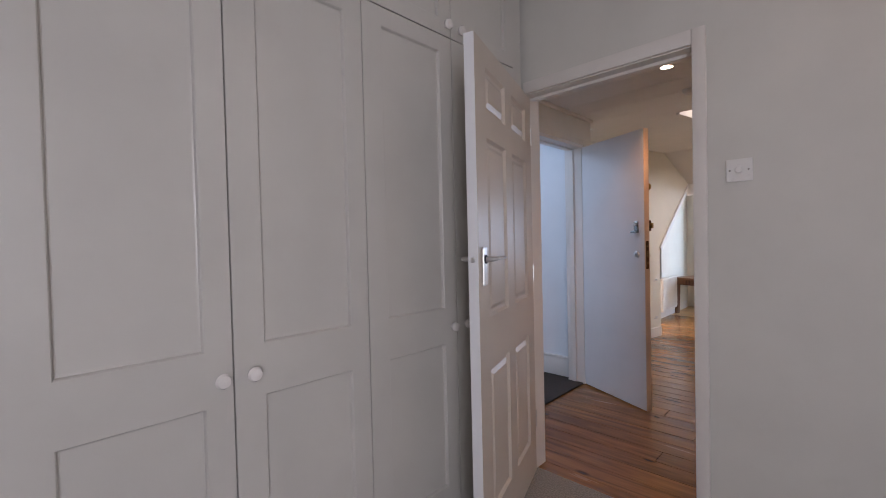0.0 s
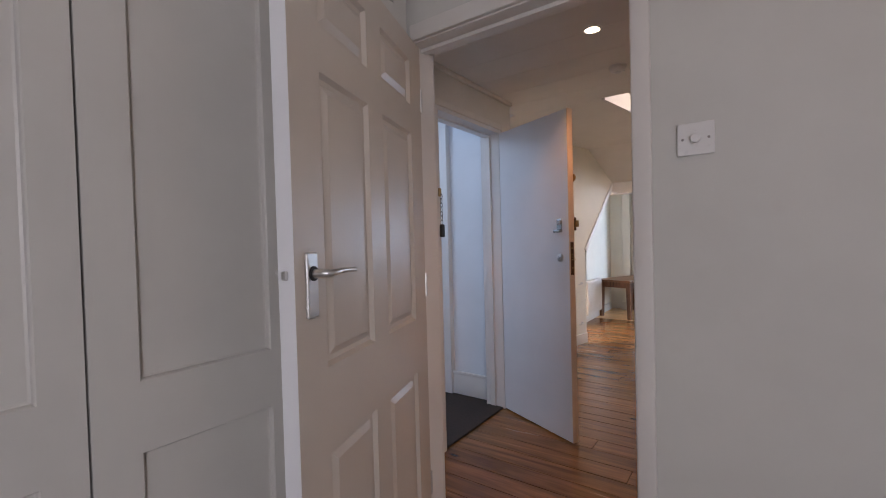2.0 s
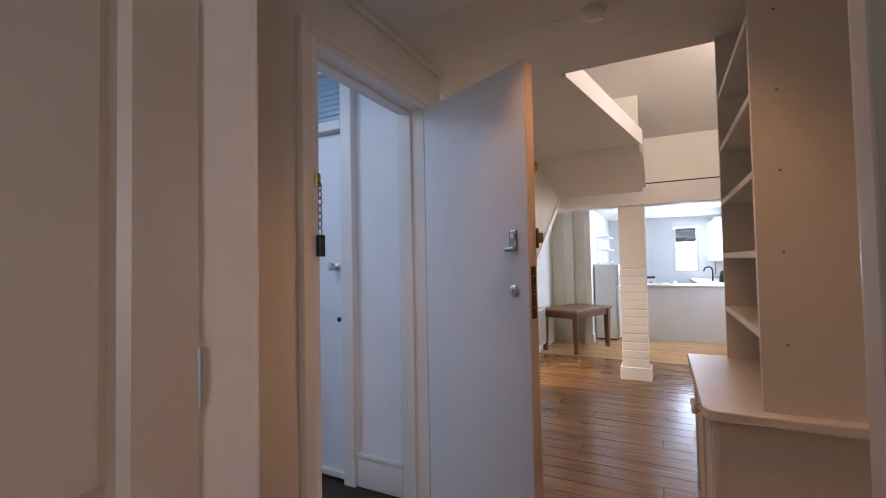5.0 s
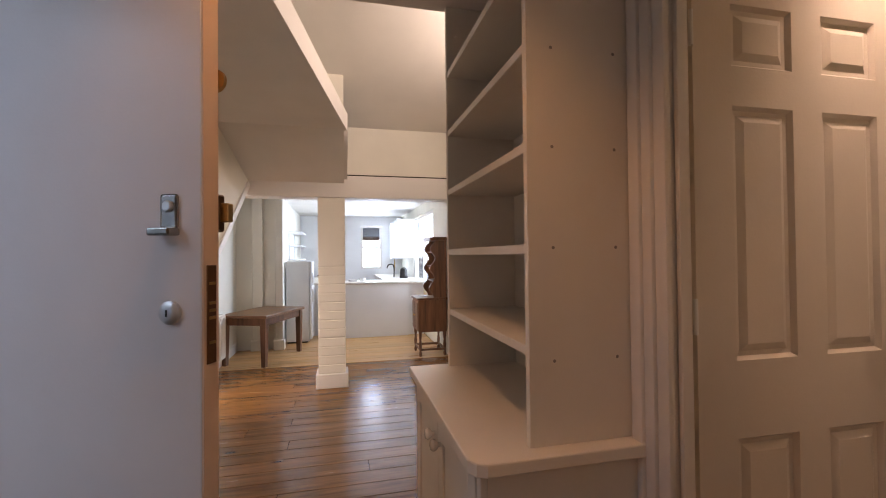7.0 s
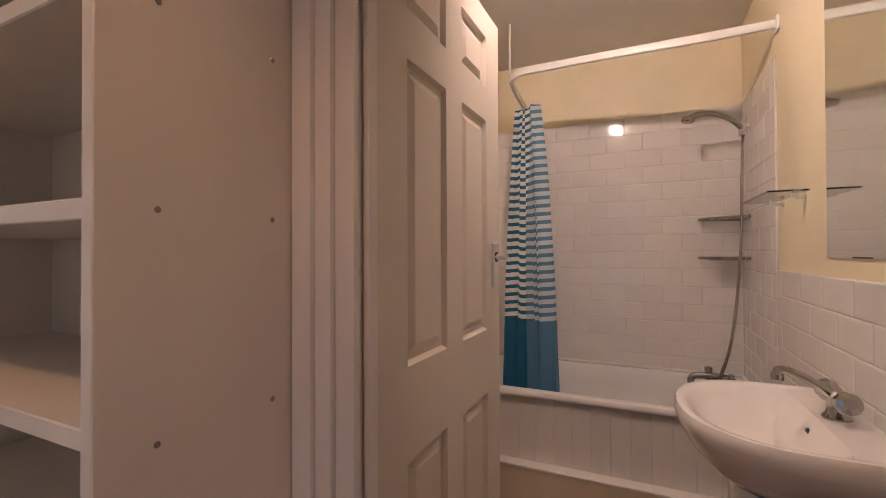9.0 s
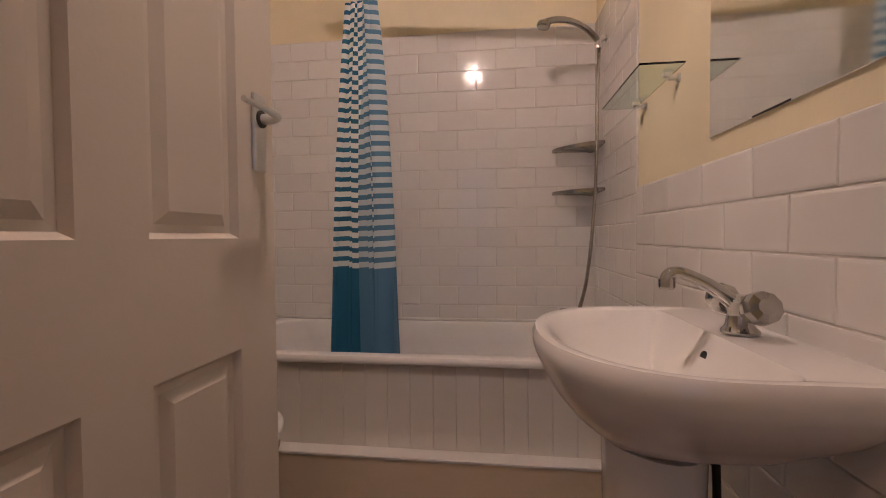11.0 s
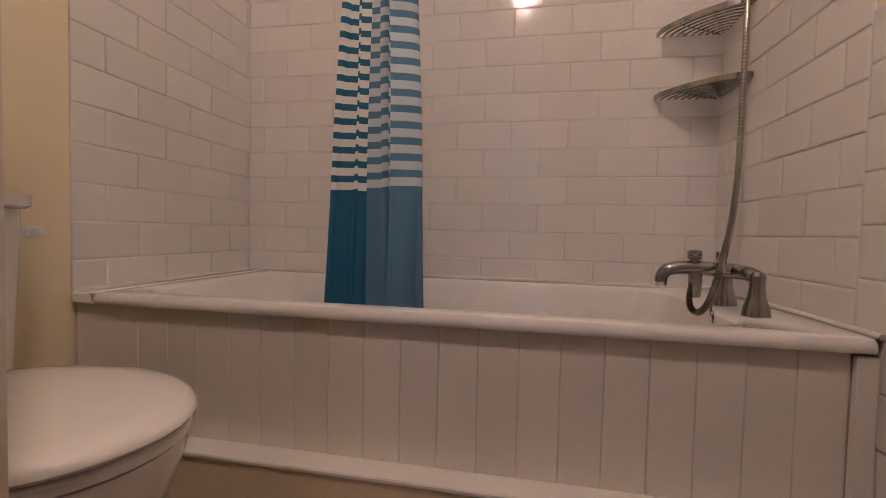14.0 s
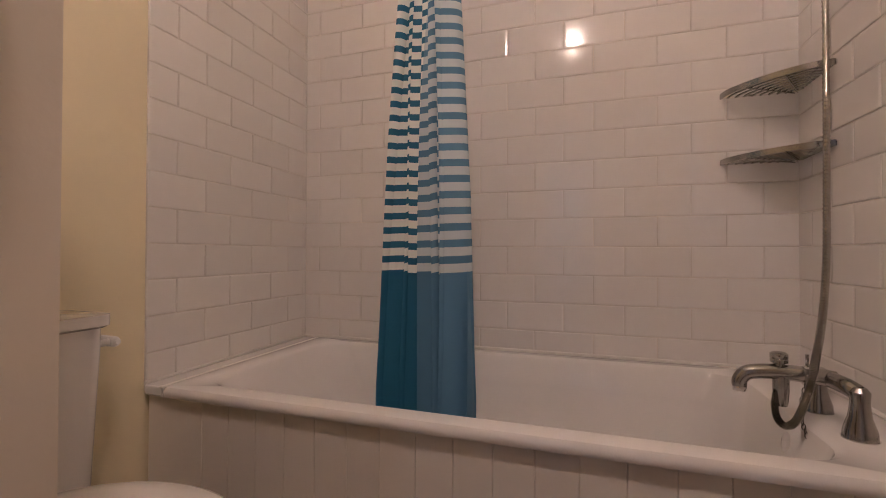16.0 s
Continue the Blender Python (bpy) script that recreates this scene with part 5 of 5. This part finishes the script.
def soap_rack(z, soap):
    s = thing("corner_shelf", "chrome wire corner shelf with a soap dish" if soap else "chrome wire corner shelf", "corner shelf", pose(2.143, 2.207, z), "corner shower shelves")
    outline = [(-0.21, 0.006, 0.0), (-0.20, 0.05, 0.0), (-0.16, 0.11, 0.0), (-0.11, 0.16, 0.0), (-0.05, 0.20, 0.0), (-0.006, 0.21, 0.0)]
    pts = smooth_path(outline, 5)
    bm = bmesh.new()
    loft([[p + Vector((0, 0, -0.007)), p + Vector((0.004, -0.004, -0.007)), p + Vector((0.004, -0.004, 0.009)), p + Vector((0, 0, 0.009))] for p in pts], True, True, bm)
    part("front_rim", bm, M["oldchrome"], s)
    part("wall_bar", boxes((-0.21, -0.004, 0.0005, 0.004, -0.005, 0.006)), M["chrome"], s)
    part("wall_bar", boxes((-0.005, -0.0005, 0.004, 0.21, -0.005, 0.006)), M["chrome"], s)
    for k in range(1, 9):
        f = 1 - k * 0.105
        part("wire", tube([(q.x * f, q.y * f, -0.004) for q in pts], 0.0032, 6), M["oldchrome"], s)
    for q in (pts[9], pts[16]):
        part("cross_wire", tube([(q.x * 0.08, q.y * 0.08, -0.009), (q.x * 0.98, q.y * 0.98, -0.009)], 0.002, 6), M["oldchrome"], s)
    if soap:
        part("soap_dish", loft([[(-0.085 + 0.055 * r * math.cos(a), 0.085 + 0.045 * r * math.sin(a), h) for a in [k * math.pi / 10 for k in range(20)]] for r, h in ((0.8, -0.003), (1.0, 0.014), (0.92, 0.014), (0.72, 0.004))]), M["china"], s)


soap_rack(1.185, True)
soap_rack(1.395, False)


def basin():
    cx, wy, R = 0.735, 2.2065, 0.806
    b = thing("basin", "white china pedestal basin with a chrome mixer tap", "basin", pose(cx, wy, BF))
    R -= BF

    def outline(a, d, back, z, n=44):
        out = []
        for k in range(n):
            t = 2 * math.pi * k / n
            c, s = math.cos(t), math.sin(t)
            p = 2.25 if s >= 0 else 9
            x = a * math.copysign(abs(c) ** (2 / p), c)
            y = d * abs(s) ** (2 / p) if s >= 0 else -back * abs(s) ** (2 / p)
            out.append((x, 0.17 + y, z))
        return out

    under = ((0.090, 0.100, 0.10, 0.192), (0.105, 0.135, 0.12, 0.183), (0.135, 0.165, 0.135, 0.160), (0.180, 0.192, 0.15, 0.130), (0.228, 0.217, 0.165, 0.096), (0.262, 0.233, 0.169, 0.066), (0.276, 0.240, 0.1695, 0.048), (0.282, 0.246, 0.1695, 0.038), (0.284, 0.249, 0.1695, 0.025), (0.283, 0.248, 0.1695, 0.010), (0.277, 0.2425, 0.1695, 0.0), (0.265, 0.231, 0.165, -0.0005))
    rings = [outline(a, d, back, R - drop) for a, d, back, drop in under]
    inner = [outline(0.25, 0.216, 0.065, R - 0.004), outline(0.232, 0.196, 0.055, R - 0.03), outline(0.17, 0.145, 0.02, R - 0.095), outline(0.09, 0.085, 0.0, R - 0.135), outline(0.03, 0.03, 0.0, R - 0.142)]
    part("bowl", loft(rings + inner), M["china"], b)
    part("overflow", lathe([(0.0105, 0), (0.0105, 0.004)], pose(0.0, 0.119, R - 0.045, -70), 16), M["black"], b)
    part("waste", lathe([(0.022, 0), (0.020, 0.003)], pose(0, 0.185, R - 0.141), 20), M["tapchrome"], b)
    ped = []
    for w, d, z in ((0.125, 0.115, 0.0), (0.12, 0.11, 0.03), (0.088, 0.085, 0.15), (0.080, 0.078, 0.40), (0.10, 0.09, 0.58), (0.105, 0.092, R - 0.199)):
        ped.append([(0.03 + w * 1.12 * math.cos(k * math.pi / 14), 0.195 + (d if k < 14 else d * 0.9) * math.sin(k * math.pi / 14), z) for k in range(28)])
    ped[-1] = [(x, y, z - 0.008 * max(0, x * 0.7 + (y - 0.195) * 0.7) / 0.1) for x, y, z in ped[-1]]
    for f, dz in ((0.90, 0.001), (0.86, 0.16)):
        ped.append([(0.03 + (x - 0.03) * f, 0.195 + (y - 0.195) * f, z - dz) for x, y, z in ped[5]])
    part("pedestal", loft(ped), M["china"], b)
    for x, y, r in ((0.040, 0.096, 0.0085), (0.016, 0.082, 0.0075)):
        part("supply_pipe", tube(smooth_path([(x, y + 0.012, R - 0.19), (x + 0.008, y + 0.004, 0.56), (x + 0.035, y + 0.01, 0.45), (x + 0.075, y + 0.012, 0.33), (x + 0.08, 0.03, 0.25), (x + 0.08, 0.004, 0.24)], 6), r, 10), M["iron"], b, "black flexible supply pipe")
    t = part("tap_body", lathe([(0.030, 0), (0.030, 0.004), (0.023, 0.012), (0.020, 0.035), (0.024, 0.055), (0.012, 0.066)], pose(0.0, 0.062, R), 24), M["tapchrome"], b)
    part("spout", tube(smooth_path([(0.0, 0.066, R + 0.045), (0.004, 0.10, R + 0.075), (0.008, 0.132, R + 0.094), (0.012, 0.160, R + 0.104), (0.014, 0.176, R + 0.098), (0.015, 0.178, R + 0.082)], 6), lambda u: 0.014 - 0.003 * math.sin(u * 3.1), 16), M["tapchrome"], t)
    part("aerator", lathe([(0.0125, 0), (0.0145, 0.004), (0.0145, 0.018)], pose(0.015, 0.178, R + 0.074), 16), M["tapchrome"], t)
    for s in (-1, 1):
        stem = part("tap_stem", tube([(0, 0.062, R + 0.032), (s * 0.042, 0.062, R + 0.046)], 0.011, 12), M["tapchrome"], b)
        part("tap_handle", lathe([(0.016, 0), (0.026, 0.006), (0.0285, 0.02), (0.026, 0.034), (0.013, 0.038)], pose(s * 0.040, 0.062, R + 0.046, 0, 72 * s), 10), M["tapchrome"], stem, "faceted chrome tap handle")
    part("chain_stay", lathe([(0.007, 0), (0.004, 0.008)], pose(0.06, 0.04, R), 10), M["tapchrome"], b)


basin()


def toilet():
    cx = 1.03
    t = thing("toilet", "white close-coupled toilet with its lid down", "toilet", pose(cx, 3.9635, BF))
    lift = 0.030

    def egg(a, f, k, yc, z, n=40):
        out = []
        for i in range(n):
            u = 2 * math.pi * i / n
            s = math.sin(u)
            out.append((a * math.cos(u), yc + (k * s if s > 0 else f * s), z + (lift if z > 0.25 else 0)))
        return out
    yc = -0.415
    part("bowl", loft([egg(0.10, 0.14, 0.260, yc, 0.0), egg(0.10, 0.14, 0.260, yc, 0.06), egg(0.095, 0.12, 0.230, yc, 0.18), egg(0.13, 0.16, 0.240, yc, 0.30), egg(0.168, 0.225, 0.250, yc, 0.40), egg(0.186, 0.243, 0.250, yc, 0.45), egg(0.186, 0.243, 0.250, yc, 0.474), egg(0.14, 0.17, 0.210, yc, 0.476)]), M["china"], t)
    part("seat", loft([egg(0.170, 0.205, 0.240, yc, 0.477), egg(0.192, 0.249, 0.250, yc, 0.480), egg(0.193, 0.250, 0.250, yc, 0.492), egg(0.186, 0.243, 0.245, yc, 0.496)]), M["plastic"], t)
    part("lid", loft([egg(0.186, 0.243, 0.245, yc, 0.499), egg(0.196, 0.253, 0.250, yc, 0.501), egg(0.199, 0.256, 0.250, yc, 0.506), egg(0.198, 0.255, 0.250, yc, 0.512), egg(0.193, 0.250, 0.247, yc, 0.518), egg(0.184, 0.240, 0.240, yc, 0.522), egg(0.15, 0.20, 0.210, yc, 0.526), egg(0.08, 0.10, 0.140, yc, 0.529)]), M["china"], t)
    tank = [rrect(-0.165, 0.155, -0.175, -0.012, 0.03, 0.44), rrect(-0.19, 0.178, -0.18, -0.006, 0.03, 0.52), rrect(-0.20, 0.190, -0.185, -0.005, 0.03, 0.80), rrect(-0.20, 0.190, -0.185, -0.005, 0.03, 0.840)]
    part("cistern", loft(tank), M["china"], t)
    part("cistern_lid", loft([rrect(-0.205, 0.195, -0.19, -0.004, 0.03, 0.841), rrect(-0.212, 0.202, -0.197, -0.003, 0.034, 0.846), rrect(-0.212, 0.202, -0.197, -0.003, 0.034, 0.868), rrect(-0.204, 0.194, -0.189, -0.004, 0.03, 0.868), rrect(-0.16, 0.15, -0.15, -0.03, 0.03, 0.871)]), M["china"], t)
    lv = part("flush_spindle", tube([(0.185, -0.115, 0.795), (0.24, -0.115, 0.795)], 0.008, 10), M["plastic"], t)
    part("flush_lever", loft([[(0.247 + w * math.cos(a) * 0.9, -0.09 + y, 0.795 + w * math.sin(a)) for a in [k * math.pi / 6 for k in range(12)]] for w, y in ((0.006, -0.045), (0.012, -0.035), (0.013, 0.0), (0.012, 0.03), (0.004, 0.038))]), M["plastic"], lv)
    for x in (-0.07, 0.07):
        part("seat_hinge", tube([(x - 0.02, -0.125, 0.51), (x + 0.02, -0.125, 0.51)], 0.011, 10), M["plastic"], t)


toilet()
mi = thing("mirror", "frameless bathroom mirror with a chipped lower edge", "mirror", pose(0.755, 2.2005, 1.2))
part("glass", boxes((-0.237, 0.237, 0.0, 0.0045, 0.0, 0.98), bevel=0.0012), M["mirror"], mi)
part("chip", boxes((-0.04, 0.07, 0.0044, 0.0048, 0.0, 0.004)), M["iron"], mi, "dark chipped silvering")
gs = thing("glass_shelf", "clear glass shelf on two chrome brackets", "shelf", pose(1.30, 2.2005, 1.415))
part("pane", boxes((-0.20, 0.20, 0.012, 0.125, 0.0, 0.006), bevel=0.0012), M["greenglass"], gs).visible_shadow = False
for x in (-0.13, 0.13):
    k = part("bracket", lathe([(0.012, 0), (0.012, 0.004), (0.007, 0.008), (0.007, 0.03)], pose(x, 0, -0.012, -90), 14), M["steel"], gs)
    part("clip", boxes((x - 0.009, x + 0.009, 0.02, 0.042, -0.012, 0.014), bevel=0.003), M["steel"], k)


def hanging_towel(name, label, x0, x1, z0, z1, cloth, bands):
    t = thing(name, label, "towel", pose(0, 3.9635, 0))
    part("rail", tube([(x0 - 0.04, -0.045, z1), (x1 + 0.04, -0.045, z1)], 0.007, 10), M["chrome"], t)
    for x in (x0 - 0.035, x1 + 0.035):
        part("post", tube([(x, -0.045, z1), (x, 0.0, z1)], 0.006, 8), M["chrome"], t)
    us = [x0 + (x1 - x0) * k / 14 for k in range(15)]
    outline = [(x, -0.058 - 0.006 * math.sin(9 * k / 2.0)) for k, x in enumerate(us)] + [(x, -0.052) for x in us[::-1]]
    part("cloth", prism(outline, "z", z0, z1 + 0.004), cloth, t)
    for k in range(bands):
        z = z0 + (k + 0.5) * (z1 - z0) / bands
        part("band", prism([(x, y - 0.0012 if i < 15 else y - 0.004) for i, (x, y) in enumerate(outline)], "z", z, z + 0.011), M["brown"], t)


hanging_towel("striped_towel", "cream towel with thin dark bands on a rail behind the door", 0.40, 0.78, 1.34, 1.92, M["plinth"], 12)
hanging_towel("dark_towel", "dark towel on a low rail behind the door", 0.40, 0.78, 0.50, 0.98, M["gap"], 0)


# ---- pieces of walls and floors ----
def tile_mesh(w, h):
    bm = bmesh.new()
    loft([[(x, y, z) for x, y in ((s, s), (w - s, s), (w - s, h - s), (s, h - s))] for s, z in ((0, 0), (0, 0.004), (0.002, 0.0056), (0.006, 0.0062))], False, True, bm)
    return finish(bm, "tile", M["tile"], False)


TILES = {}


def tiled(name, label, m, length, height, start, step=0.199, row=0.1, gap=0.0022, cut=None):
    """Half-bond wall tiles in the plane u, v of m, normal towards its z, with a grout bed behind."""
    w = single(name, boxes((0, length, 0, height, 0.0002, 0.0042)), M["grout"], label, "tiles", m, kind="structure")
    rows = int(math.ceil(height / row - 0.02))
    for r in range(rows):
        h = min(row, height - r * row) - gap
        u = -step + (start if r % 2 == 0 else (start + step / 2) % step)
        while u < length:
            a, b = max(u, 0), min(u + step, length)
            u += step
            if b - a < 0.02 or (cut and cut(a, b, r * row)):
                continue
            key = (round(b - a, 3), round(h, 3))
            if key not in TILES:
                TILES[key] = tile_mesh(b - a - gap, h)
            o = new("tile", TILES[key])
            o.parent = w
            o.matrix_basis = pose(a + gap / 2, r * row + gap / 2, 0.001) @ pose(0, 0, random.uniform(-0.0003, 0.0003), random.uniform(-0.12, 0.12), random.uniform(-0.12, 0.12))
    return w


def plane(o, u, v):
    u, v = Vector(u), Vector(v)
    return Matrix.Translation(o) @ Matrix((u, v, u.cross(v))).transposed().to_4x4()


tiled("wall_tiles_back", "glazed white half-bond tiles behind the bath", plane((2.1495, 3.957, 0.522), (0, -1, 0), (0, 0, 1)), 1.7565, 1.5, 0.167)
tiled("wall_tiles_left", "glazed white tiles at the end of the bath", plane((1.440, 3.963, 0.522), (1, 0, 0), (0, 0, 1)), 0.7095, 1.5, 0.09)
tiled("wall_tiles_right", "glazed white tiles beside the shower hose", plane((2.15, 2.2005, 0.522), (-1, 0, 0), (0, 0, 1)), 0.645, 1.5, 0.08)
tiled("wall_tiles_basin", "glazed white tile splashback behind the basin", plane((1.505, 2.2005, 0.045), (-1, 0, 0), (0, 0, 1)), 1.50, 1.1, 0.067, step=0.207)


def boards(name, label, material, x0, x1, y0, y1, width, lengths, limit=300):
    fl = tagged(new(name), label, "", "", "structure")
    y, k = y0, 0
    while y < y1 - 0.01:
        x = x0 - random.uniform(0, lengths * 0.8)
        w = min(width, y1 - y)
        while x < x1:
            a, b = max(x, x0), min(x + lengths * random.uniform(0.8, 1.15), x1)
            x = b if b < x1 else x1 + 1
            if b - a > 0.03:
                o = part("board", boxes((0, b - a - 0.0025, 0, w - 0.004, -0.02, 0), bevel=0.0014), material, fl, smooth=False, m=pose(a, y, random.uniform(-0.0007, 0.0002)))
        y += width
    return fl


boards("floor_hall_boards", "varnished orange-brown pine floorboards with dark gaps", M["pine"], -1.735, -0.07, 2.0, 3.735, 0.136, 2.6)
boards("floor_living_boards", "glossy varnished pine floorboards", M["pine"], -4.0, 0.47, 3.735, 7.45, 0.136, 3.2)
boards("floor_kitchen_boards", "paler polished kitchen floorboards", M["light"], -4.0, 0.47, 7.45, 11.6, 0.15, 3.2)
